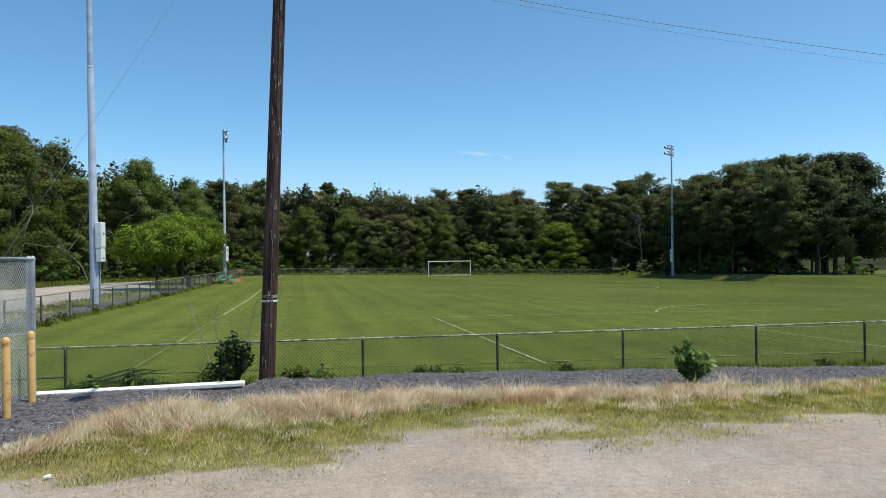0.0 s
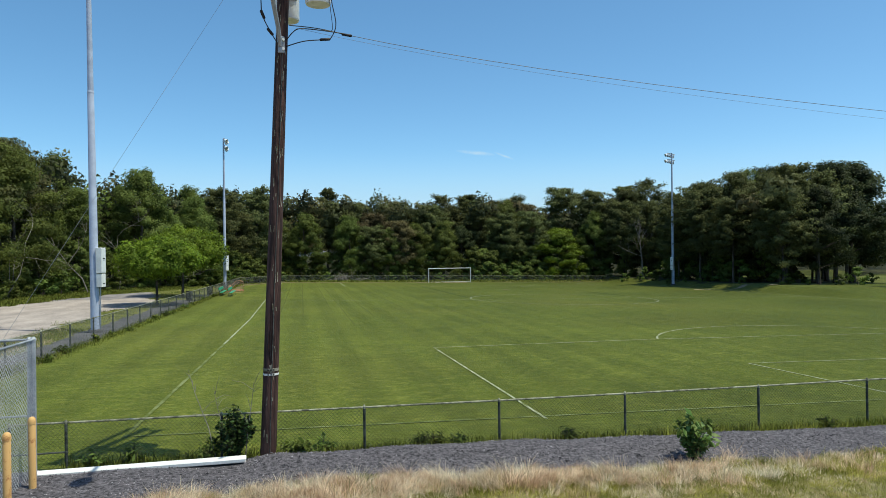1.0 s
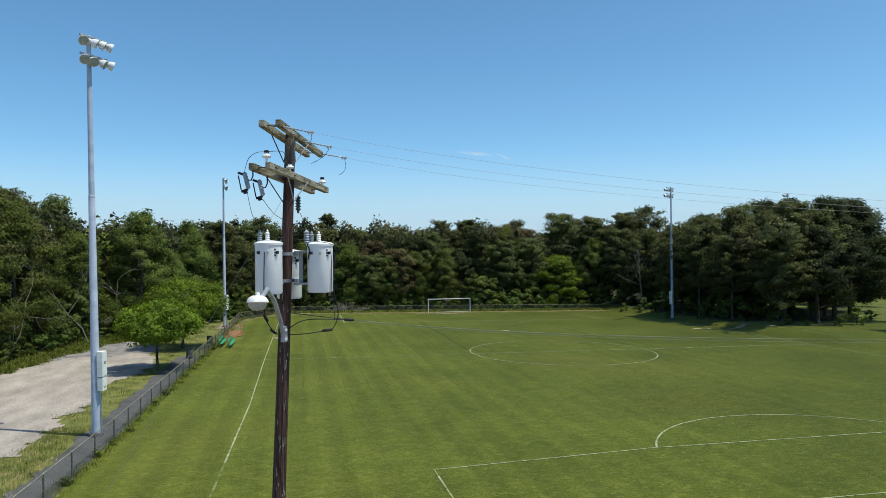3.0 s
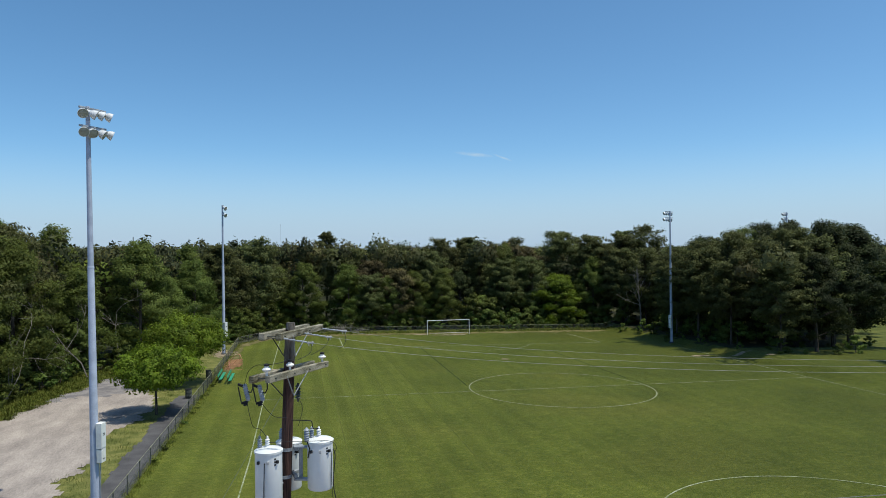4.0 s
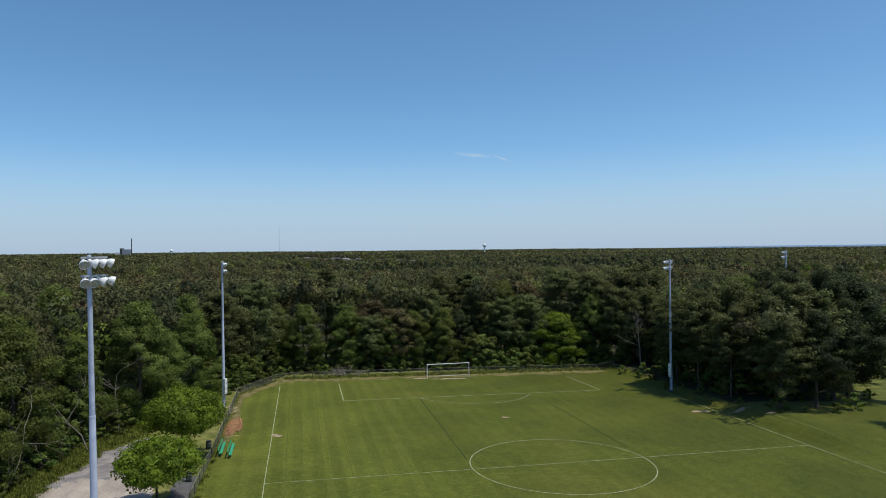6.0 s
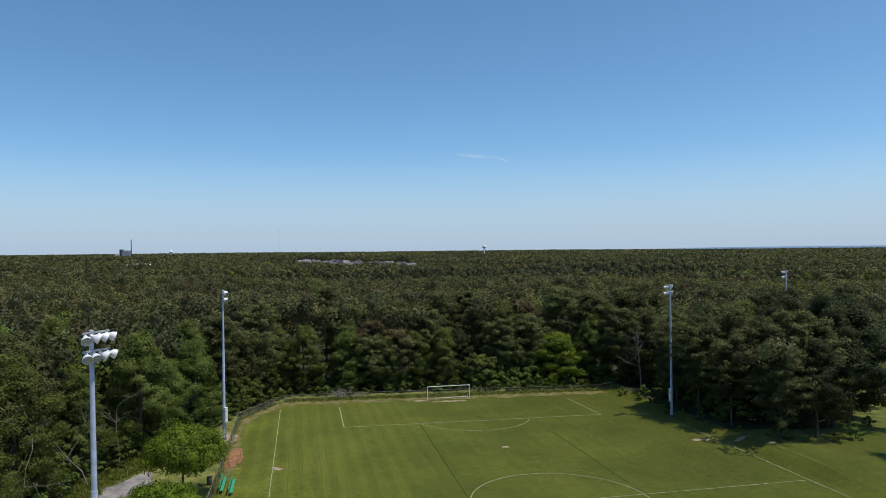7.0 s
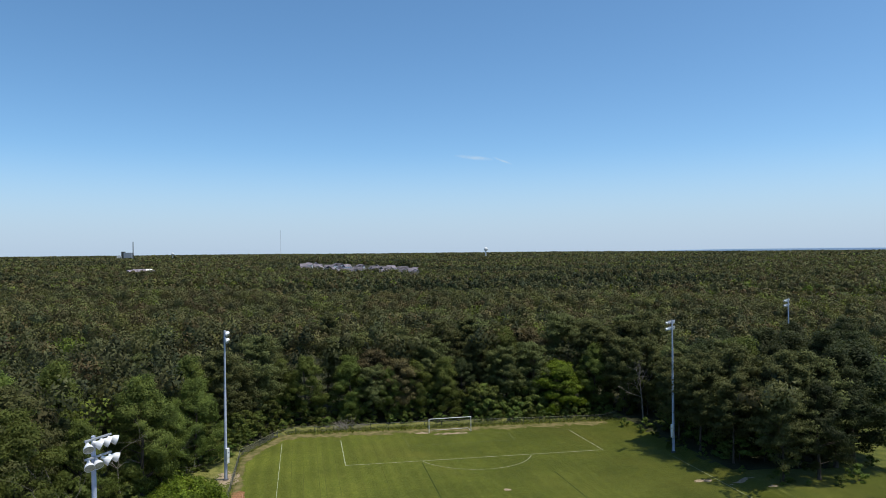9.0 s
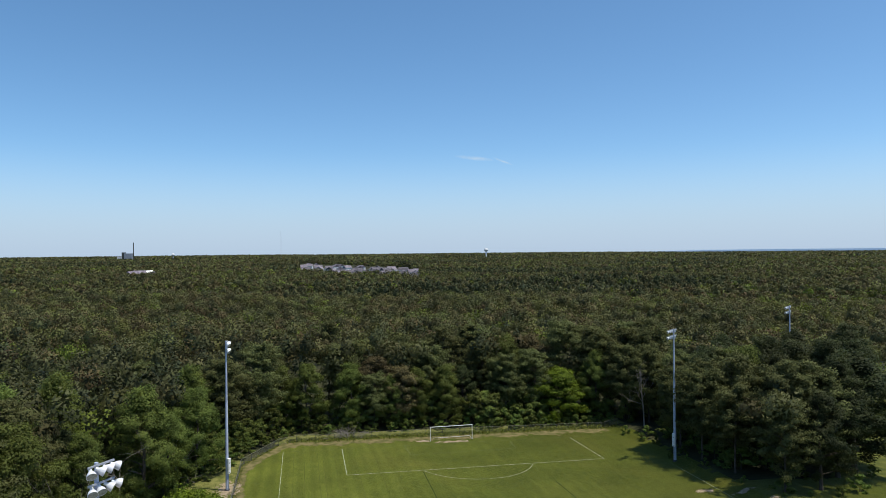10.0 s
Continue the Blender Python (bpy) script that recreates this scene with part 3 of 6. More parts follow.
LUSH = material("lush_turf", (0.030, 0.046, 0.006), (0.052, 0.072, 0.009), 1.2, 0.95, 0.4, 12)
for pts in ([(17.7, 99.5), (17.3, 84), (16.9, 68)], [(35.3, 92), (35.3, 78), (35.2, 69)]):
    tagged(line(pts, 0.15, LUSH, 0.04), "thin dark line of lusher grass across the turf", "grass line", "grass lines")
MOWN = material("pale_cut_turf", (0.060, 0.076, 0.009), (0.105, 0.114, 0.020), 0.5, 0.95, 0.4, 12)
for k, x in enumerate((-1.1, 0.5, 2.6, 3.4, 5.2, 8.3, 11.5)):
    tagged(line([(x - 0.2, 40 + 7 * (k % 3)), (x, 80), (x + 0.15, 113 - 5 * (k % 2))], 0.07, MOWN, 0.036), "pale mowing line along the pitch", "mowing line", "mowing lines")

# ---- trees ----
rng = np.random.default_rng(7)


def leaf_blades(points, normals, size, gen, long=1.5, corners=3, loose=0.66):
    """Small leaf sprays: a pointed blade at each point, turned loosely about the normal. Returns the blades and their soft normals."""
    k = len(points)
    nrm = normals + gen.normal(0, 0.55, (k, 3))
    nrm /= np.linalg.norm(nrm, axis=1, keepdims=True)
    u = np.cross(nrm, gen.normal(0, 1, (k, 3)))
    u /= np.linalg.norm(u, axis=1, keepdims=True)
    v = np.cross(nrm, u)
    s = (size * gen.uniform(0.6, 1.35, k))[:, None]
    a, b = u * s * 0.5 * long, v * s * 0.5
    soft = normals * 0.72 + nrm * loose
    if corners == 3:
        return np.stack([points - a * 0.7 + b * 0.9, points - a * 0.7 - b, points + a * 1.1], 1), soft
    bend = nrm * s * 0.18
    return np.stack([points - a - bend, points - b * 0.9, points + a - bend, points + b], 1), soft


def crown_points(blobs, per, gen, flat=0.8):
    """Points on the skins of many leafy puffs; blobs is rows of x, y, z, radius."""
    pts, nrm = [], []
    for x, y, z, r in blobs:
        k = max(6, int(per * r * r))
        d = gen.normal(0, 1, (k, 3))
        d[:, 2] = d[:, 2] * 0.9 + 0.25
        d /= np.linalg.norm(d, axis=1, keepdims=True)
        rad = r * gen.uniform(0.35, 1.25, k)[:, None]
        p = d * rad
        p[:, 2] *= flat
        pts.append(p + (x, y, z))
        nrm.append(d)
    return np.concatenate(pts), np.concatenate(nrm)


def broadleaf_blobs(gen, h, w, low, count, peak=0.62, fine=1.0):
    """Boughs round an uneven, egg-shaped crown that starts at the height low; each bough is a flat-bottomed cluster of puffs."""
    rows = []
    boughs = max(6, count // 6)
    for i in range(boughs):
        t = ((i + gen.uniform(0, 1)) / boughs) ** 0.85
        z = low + (h - low) * t * 0.90
        prof = math.sin(math.pi * min(1, (0.12 + 0.88 * t) ** peak)) ** 0.65 if t < 0.999 else 0.1
        a = i * 2.4 + gen.normal(0, 0.35)
        wob = 1 + 0.16 * math.sin(3 * a + 5 * t) + gen.normal(0, 0.12)
        r = w * 0.44 * prof * wob * gen.uniform(0.62, 1.0)
        size = w * gen.uniform(0.10, 0.16) * fine
        for k in range(5):
            d = Vector(gen.normal(0, 1, 3)).normalized() * gen.uniform(0.25, 0.85)
            up = d.z * 0.62 if d.z > 0 else d.z * 0.22
            rows.append(((r * math.cos(a)) + d.x * size, (r * math.sin(a)) + d.y * size, z + up * size + 0.25 * size * (1 - d.x * d.x - d.y * d.y), gen.uniform(0.45, 0.68) * size))
    for k in range(5):
        rows.append((gen.normal(0, 0.07 * w), gen.normal(0, 0.07 * w), h - gen.uniform(0.04, 0.11) * w, 0.06 * w))
    return rows


def dome_blobs(gen, low, top, w, count):
    """Puffs that fill a low, wide, rounded crown with a level underside."""
    rows = []
    for i in range(count):
        d = Vector(gen.normal(0, 1, 3)).normalized()
        d.z = abs(d.z) if gen.uniform() < 0.78 else -abs(d.z) * 0.35
        f = gen.uniform(0.72, 1.0) * (1 + 0.10 * math.sin(4 * math.atan2(d.y, d.x) + 3 * d.z))
        rows.append((d.x * f * w / 2, d.y * f * w / 2, low + (top - low) * (0.28 + 0.68 * d.z * f), gen.uniform(0.06, 0.115) * w))
    return rows


def pine_blobs(gen, h, w, low, limbs):
    """Needle clumps towards the ends of many uneven limbs, in a ragged, round-headed crown."""
    rows = []
    for i in range(limbs):
        t = gen.uniform(0, 1)
        z = low + (h - low) * t * 0.95
        reach = w * 0.5 * (0.34 + 0.70 * math.sin(math.pi * (0.20 + 0.72 * t))) * gen.uniform(0.55, 1.15)
        a = gen.uniform(0, 6.283)
        lift = gen.uniform(-0.05, 0.35) * reach
        for f in (1.0, 0.8, 0.6, 0.38):
            b = a + gen.normal(0, 0.16)
            rows.append((reach * f * math.cos(b), reach * f * math.sin(b), z + lift * f + gen.normal(0, 0.22), gen.uniform(0.052, 0.092) * w))
    for k in range(6):
        rows.append((gen.normal(0, 0.06 * w), gen.normal(0, 0.06 * w), h - gen.uniform(0.2, 1.6), gen.uniform(0.05, 0.07) * w))
    return rows


def limbs_mesh(gen, h, r, blobs, count, low):
    """A tapered, slightly crooked trunk with limbs that run up into the crown."""
    bm = bmesh.new()
    sway = [gen.normal(0, 0.02 * h, 2) for _ in range(2)]

    def axis(t):
        return Vector((sway[0][0] * t + sway[1][0] * t * t, sway[0][1] * t + sway[1][1] * t * t, h * 0.93 * t - 0.3 * (1 - t)))
    tube(bm, [axis(t) for t in (0, 0.06, 0.3, 0.55, 0.8, 1.0)], [r * 1.5, r, r * 0.8, r * 0.58, r * 0.33, r * 0.1], 8)
    for i in gen.choice(len(blobs), min(count, len(blobs)), replace=False):
        b = Vector(blobs[i][:3])
        t = max(low / h, min(0.9, (b.z - 0.28 * math.hypot(b.x, b.y)) / h))
        a = axis(t)
        m = a.lerp(b, 0.55) + Vector((0, 0, 0.06 * (b - a).length))
        tube(bm, [a, m, b], [r * 0.38 * (1 - t * 0.6), r * 0.2, r * 0.05], 5)
    return bm


def tree_kind(name, gen, blobs, per, size, leaf, h, r, limbs, low, bark, flat=0.8, core=0.35):
    """A tree at the origin, as an Empty with a trunk and a crown."""
    p, d = crown_points(blobs, per, gen, flat)
    whole = (p - (0, 0, 0.45 * h)) / (0.3 * h)
    whole /= np.linalg.norm(whole, axis=1, keepdims=True)
    q, nq = leaf_blades(p, d * 0.55 + whole * 0.6, size, gen)
    inner = [(x * 0.72, y * 0.72, z - 0.2, rr * 0.8) for x, y, z, rr in blobs]
    p2, d2 = crown_points(inner, per * core, gen, flat)
    q2, n2 = leaf_blades(p2, d2, size * 1.7, gen, 1.2)
    q, nq = np.concatenate([q, q2]), np.concatenate([nq, n2])
    top = new(name)
    trunk = part("trunk", limbs_mesh(gen, h, r, blobs, limbs, low), bark, top, soft=True)
    crown = new("crown", quads_mesh("crown", q, leaf, 3, nq))
    crown.parent = top
    return top


KINDS = {}
def kind(key, *args, **kw):
    KINDS[key] = tree_kind(*args, **kw)


g = np.random.default_rng
for i in range(3):
    kind("oak%d" % i, "oak_tree", g(10 + i), broadleaf_blobs(g(20 + i), 15, 9.8, 1.6, 264), 225, 0.165, OAK_LEAF, 15, 0.26, 16, 2.5, BARK, core=0.12)
for i in range(3):
    kind("dark%d" % i, "shade_tree", g(30 + i), broadleaf_blobs(g(40 + i), 16, 10.4, 2.0, 264), 205, 0.17, DARK_LEAF, 16, 0.30, 18, 3.0, BARK, core=0.12)
for i in range(4):
    kind("pine%d" % i, "pitch_pine", g(50 + i), pine_blobs(g(60 + i), 16, 9.6, 2.6 + i * 0.8, 100), 110, 0.195, PINE_LEAF, 16, 0.20, 30, 2.5, BARK, flat=0.62, core=0.12)
for i in range(2):
    kind("sparse%d" % i, "pitch_pine", g(70 + i), pine_blobs(g(80 + i), 17, 5.6, 8.5, 60), 230, 0.21, PINE_LEAF, 17, 0.18, 22, 7.5, BARK, flat=0.7, core=0.15)
kind("russet0", "pitch_pine", g(90), pine_blobs(g(91), 14, 9.0, 2.0, 92), 130, 0.19, RUSSET_LEAF, 14, 0.2, 28, 2.5, BARK, flat=0.62, core=0.12)
kind("fresh0", "oak_tree", g(92), broadleaf_blobs(g(93), 12, 10.5, 0.6, 260, 0.5), 190, 0.18, FRESH_LEAF, 12, 0.2, 12, 1.5, BARK, core=0.25)
kind("maple0", "maple_tree", g(94), dome_blobs(g(95), 2.55, 5.7, 6.9, 140), 300, 0.16, FRESH_LEAF, 4.6, 0.13, 22, 1.2, BARK, flat=0.8, core=0.3)
kind("maple1", "maple_tree", g(96), dome_blobs(g(97), 3.0, 7.3, 8.4, 150), 200, 0.16, FRESH_LEAF, 6.4, 0.15, 22, 1.4, BARK, flat=0.8, core=0.3)
for i in range(3):
    kind("shrub%d" % i, "shrub", g(100 + i), broadleaf_blobs(g(110 + i), 2.6, 3.4, 0.1, 56), 330, 0.15, SHRUB_LEAF, 2.2, 0.05, 8, 0.2, BARK, core=0.25)
for i in range(2):
    kind("thicket%d" % i, "young_oak", g(120 + i), broadleaf_blobs(g(122 + i), 6, 5.2, 0.2, 130), 230, 0.20, OAK_LEAF, 5.6, 0.09, 10, 0.8, BARK, core=0.25)

LABELS = {
    "oak": ("leafy green oak tree at the edge of the woods", "tree"), "dark": ("dense dark green broadleaf tree casting deep shade", "tree"),
    "pine": ("dark olive pitch pine with layered needle pads", "pine tree"), "sparse": ("tall thin pine with a bare trunk and tufted top", "pine tree"),
    "russet": ("pitch pine with browned russet needles", "pine tree"), "fresh": ("rounded bright green tree before the darker woods", "tree"),
    "maple": ("small spreading bright green tree beside the fence", "tree"), "thicket": ("young oak with leaves down to the ground", "tree"), "shrub": ("low leafy green shrub at the foot of the woods", "shrub"),
}
BASE = {"oak": 15, "dark": 16, "pine": 16, "sparse": 17, "russet": 14, "fresh": 12, "maple": 1, "shrub": 2.6, "thicket": 6}
TREE_SPOTS = []


def plant(key, x, y, h=None, wide=1.0, turn=None):
    """A copy of a kind of tree, h metres high, on the ground."""
    stem = key.rstrip("0123456789")
    s = 1.0 if h is None or stem == "maple" else h / BASE[stem]
    turn = rng.uniform(0, 360) if turn is None else turn
    ob = copy_thing(KINDS[key], Matrix())
    ob.matrix_basis = pose(x, y, gz(x, y) - 0.1, 0, 0, turn) @ Matrix.Diagonal((s * wide, s * wide, s, 1))
    tagged(ob, *LABELS[stem], group={"shrub": "shrubs at the woods' edge", "maple": "trees beside the fence"}.get(stem, "trees at the woods' edge"))
    TREE_SPOTS.append((x, y))
    return ob


plant("maple0", -11.3, 60.0, turn=40)
plant("maple1", -11.5, 74.1, turn=200)
# the skyline of the far woods: kind, place, height
for key, x, y, h in (("sparse0", 6.0, 144, 18.6), ("pine0", 29.3, 140, 17.6), ("sparse1", 35, 141, 18.0), ("pine1", 37.2, 142, 17.6), ("pine2", 54, 133.5, 18.8), ("pine3", 19.5, 138, 15.8),
                     ("pine0", 68, 125, 19.3), ("sparse1", 64.5, 128, 18.4), ("pine1", -7, 126, 16.7), ("russet0", 14.5, 131, 13.0), ("russet0", 19, 128, 11.5), ("russet0", 47.5, 138, 16),
                     ("fresh0", 50.0, 127.8, 10.6), ("pine2", 59, 131, 17.2), ("oak1", 57.2, 127, 13.5), ("pine0", 63, 126, 17.5), ("oak1", 41.5, 134, 16.4), ("pine3", 44.8, 141, 17.6), ("pine3", 24.5, 139, 15.0), ("oak0", 9.5, 128.5, 12.2), ("oak2", 1.5, 128, 12.5), ("pine2", 12, 139, 15), ("oak1", 16.6, 127.6, 10.0), ("pine1", 13.6, 127.2, 10.5), ("oak2", 22, 128.5, 11.0), ("oak0", 27, 128, 11.5)):
    plant(key, x, y, h, 1.4 if key == "fresh0" else 1.0)
# the dark grove beyond the right touchline
for key, x, y, h in (("pine0", 64.5, 93, 16.2), ("dark0", 63.8, 100.5, 15.4), ("pine3", 61.0, 88, 12.5), ("dark1", 69.5, 89.5, 16.8), ("dark2", 80, 92, 18.0), ("dark0", 76, 95, 17.8), ("dark1", 90, 97.5, 17.4), ("pine1", 62.4, 79.4, 12.6), ("pine2", 67.0, 84.5, 16.0),
                     ("dark1", 88, 102, 17.0), ("oak0", 67.5, 95.5, 16.9), ("dark2", 74, 98, 17.9), ("pine3", 60.2, 95, 14.6), ("sparse0", 60.5, 103, 13.8), ("pine1", 66.5, 110, 14.5), ("dark0", 81.5, 101, 18.7), ("pine0", 70.8, 83.2, 15.4),
                     ("dark1", 102, 112, 18.6), ("dark2", 66, 103, 15.8), ("dark2", 74.2, 66, 15.0), ("pine2", 60.2, 101, 13.0), ("dark2", 74.0, 83.4, 16.6),
                     ("pine0", 64.5, 119, 14.0), ("oak2", 68.5, 116, 13.5), ("pine3", 61.5, 122.5, 14.0), ("dark1", 72, 121, 14.5)):
    plant(key, x, y, h * 1.03)
plant("dark0", 78.6, 85.4, 17.8, 1.34)
# the woods left of the gravel lot
for key, x, y, h in (("pine1", -28.6, 58, 12.5), ("oak1", -28.0, 66, 13.0), ("oak0", -27.2, 74.5, 14.2), ("oak2", -19.2, 92, 14.5), ("oak1", -24.0, 84, 11.0), ("pine0", -29.5, 52, 11.6), ("pine3", -32, 62, 12.4),
                     ("oak1", -16.5, 110.5, 14.2), ("pine2", -12.5, 115.5, 14.2), ("oak2", -14.6, 103.5, 12.2), ("pine2", -31.0, 71, 14.6), ("pine0", -23.5, 100, 12.6), ("russet0", -30, 45, 9.0), ("oak0", -17.4, 98, 10.0),
                     ("oak2", -33.0, 85, 16.6), ("oak0", -37, 92, 17.0), ("pine2", -30, 79, 15.4), ("oak1", -29.5, 93, 16.0)):
    plant(key, x, y, h * 1.06)


def edge_x(y):
    """Where the woods begin left of the field."""
    return float(np.interp(y, [30, 45, 58, 80, 95, 103, 110, 118, 124], [-42, -29.5, -25.0, -22.0, -16.5, -13.0, -10.8, -6.4, -4.0]))


def right_edge(x):
    """Where the dark grove begins beyond the right touchline; it draws back from a grassy clearing."""
    return 75 + max(0, 0.95 * (x - 69))


def wooded(x, y):
    left = y > 36 and x < edge_x(y) - 1.5
    back = y > 126.5 and -60 < x
    right = x > 59 and y > right_edge(x) and x < 160 and not (88 < x < 150 and right_edge(x) + 8 < y < right_edge(x) + 46)
    return left or back or right


def crowded(x, y, d):
    return any((x - a) ** 2 + (y - b) ** 2 < d * d for a, b in TREE_SPOTS)


# the rest of the first rows, at random; the corner round the dead tree stays open
TREE_SPOTS += [(60.5, 112), (61.5, 115)]
names = ["oak0", "oak1", "oak2", "pine0", "pine1", "pine2", "pine3", "dark0", "dark1"]
tries = 0
while len(TREE_SPOTS) < 122 and tries < 9000:
    tries += 1
    x, y = rng.uniform(-48, 105), rng.uniform(38, 160)
    first_rows = (x < 0 and x > edge_x(y) - 10 and y < 124) or (y < 136 and y > 124) or (x > 57 and x < 84 and y < 113)
    if not wooded(x, y) or not first_rows or crowded(x, y, 4.6):
        continue
    key = names[rng.integers(9)] if x < 57 else names[rng.integers(5, 9)]
    low = 10.5 if y > 126 and y < 132 else 13.0
    if x < 0:
        low = 9.5
    plant(key, x, y, rng.uniform(low, low + 3.2))
# undergrowth
for i in range(30):
    plant("thicket%d" % (i % 2), -3 + i * 2.05 + rng.normal(0, 0.6), 128.2 + rng.uniform(-1.2, 2.4), rng.uniform(3.8, 6.8), rng.uniform(0.9, 1.25))
for i in range(16):
    y = 52 + i * 4.2
    plant("thicket%d" % (i % 2), edge_x(y) - rng.uniform(2.2, 4.0), y, rng.uniform(3.6, 6.2), rng.uniform(0.9, 1.25))
for x, y in ((61.5, 106), (63, 98), (62.5, 91), (66, 88), (69, 100), (66, 113), (61, 120.5), (63.5, 124), (66.5, 122), (69, 125), (59.5, 125.5), (71, 118), (57, 127)):
    plant("thicket%d" % rng.integers(2), x, y, rng.uniform(3.4, 5.4))
for x, y, h in ((-13.5, 104, 4.6), (-12.3, 108, 5.2), (-11.0, 111.5, 4.4), (-9.4, 114.5, 5.4), (-8.0, 118, 5.0), (-6.0, 121, 4.2), (-14.5, 100, 3.6), (-4.0, 124.5, 5.2)):
    plant("thicket%d" % rng.integers(2), x - 0.6, y, h, rng.uniform(1.0, 1.3))
for x, y, h in ((-11.2, 105.5, 2.0), (-10.2, 109, 2.2), (-8.8, 112.2, 2.4), (-7.6, 115.0, 1.9), (-5.8, 118.2, 2.3), (-3.9, 121.2, 2.0), (-12.4, 102, 1.7), (-2.2, 122.8, 1.8)):
    plant("shrub%d" % rng.integers(3), x - 0.4, y, h, 1.3)
for i in range(46):
    plant("shrub%d" % (i % 3), -2 + i * 1.36 + rng.normal(0, 0.9), 125.2 + rng.uniform(-0.9, 1.6), rng.uniform(0.9, 2.4) if i < 24 else rng.uniform(1.4, 4.0), rng.uniform(0.9, 1.5))
for i in range(34):
    y = 56 + i * 2.0
    plant("shrub%d" % (i % 3), edge_x(y) - rng.uniform(0.6, 2.0), y, rng.uniform(1.3, 3.2), rng.uniform(0.9, 1.3))
for i in range(18):
    plant("shrub%d" % (i % 3), 32 + i * 1.5 + rng.normal(0, 0.3), 122.6 + rng.uniform(-0.7, 0.9), rng.uniform(0.9, 2.3), rng.uniform(0.9, 1.4))
for x, y, h in ((57.0, 98.9, 1.0), (58.4, 96.2, 0.9), (59.2, 98.4, 1.5), (57.2, 114, 1.6), (58.5, 109, 2.2), (58.2, 105, 1.8), (58.6, 100, 1.6), (59.6, 84, 1.0), (68.3, 76.2, 1.5), (72.0, 77.4, 2.5), (79.5, 83, 1.6), (64.4, 77.2, 0.9), (58.8, 92, 1.4), (50.5, 124, 3.0), (45, 124.5, 2.6)):
    plant("shrub%d" % rng.integers(3), x, y, h)
for i in range(40):
    x, y = rng.uniform(60, 88), rng.uniform(79, 112)
    if y > right_edge(x) + 4 and x < 76:
        plant("shrub%d" % (i % 3), x, y, rng.uniform(1.4, 3.4), rng.uniform(1.0, 1.6))
for ob in KINDS.values():
    for o in (*ob.children, ob):
        bpy.data.objects.remove(o)


# ---- the wider woods, one sheet of countless crowns ----
SUBURB = (0.0907, 0.088)     # a wedge of houses: bearing and half width


def suburb_near(u):
    return 690 - 115 * u


def suburb_far(u):
    return 1380 - 340 * u


# how far a crown spreads, how deep it reaches, how pointed it is, for each kind of crown
CROWN_FORM = np.array([(1.0, 1.0, 0.0), (0.86, 1.1, 0.15), (0.62, 1.9, 0.85), (0.9, 1.1, 0.1), (0.72, 1.5, 0.55), (1.1, 0.95, 0.0)])
# far foliage: base colours greyed and blued, so distance haze is painted in
HAZED_FAR_MATS = [material("far_oak", (0.058, 0.070, 0.023), (0.148, 0.161, 0.054), 0.35, 0.7, 0, 3, patch=(0.122, 0.118, 0.036), crown=0.30, island=0.06, leaf=0.30),
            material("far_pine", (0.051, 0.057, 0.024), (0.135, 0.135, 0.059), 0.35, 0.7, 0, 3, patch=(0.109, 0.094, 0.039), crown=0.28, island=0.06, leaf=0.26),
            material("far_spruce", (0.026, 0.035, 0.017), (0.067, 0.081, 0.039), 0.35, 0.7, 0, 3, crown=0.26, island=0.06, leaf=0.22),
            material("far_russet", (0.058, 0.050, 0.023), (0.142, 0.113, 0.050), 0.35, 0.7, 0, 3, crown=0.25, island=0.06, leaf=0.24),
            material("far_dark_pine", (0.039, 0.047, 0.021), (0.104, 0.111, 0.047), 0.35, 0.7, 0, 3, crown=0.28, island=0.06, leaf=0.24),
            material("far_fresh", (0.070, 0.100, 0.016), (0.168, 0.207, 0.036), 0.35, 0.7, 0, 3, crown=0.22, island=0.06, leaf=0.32)]


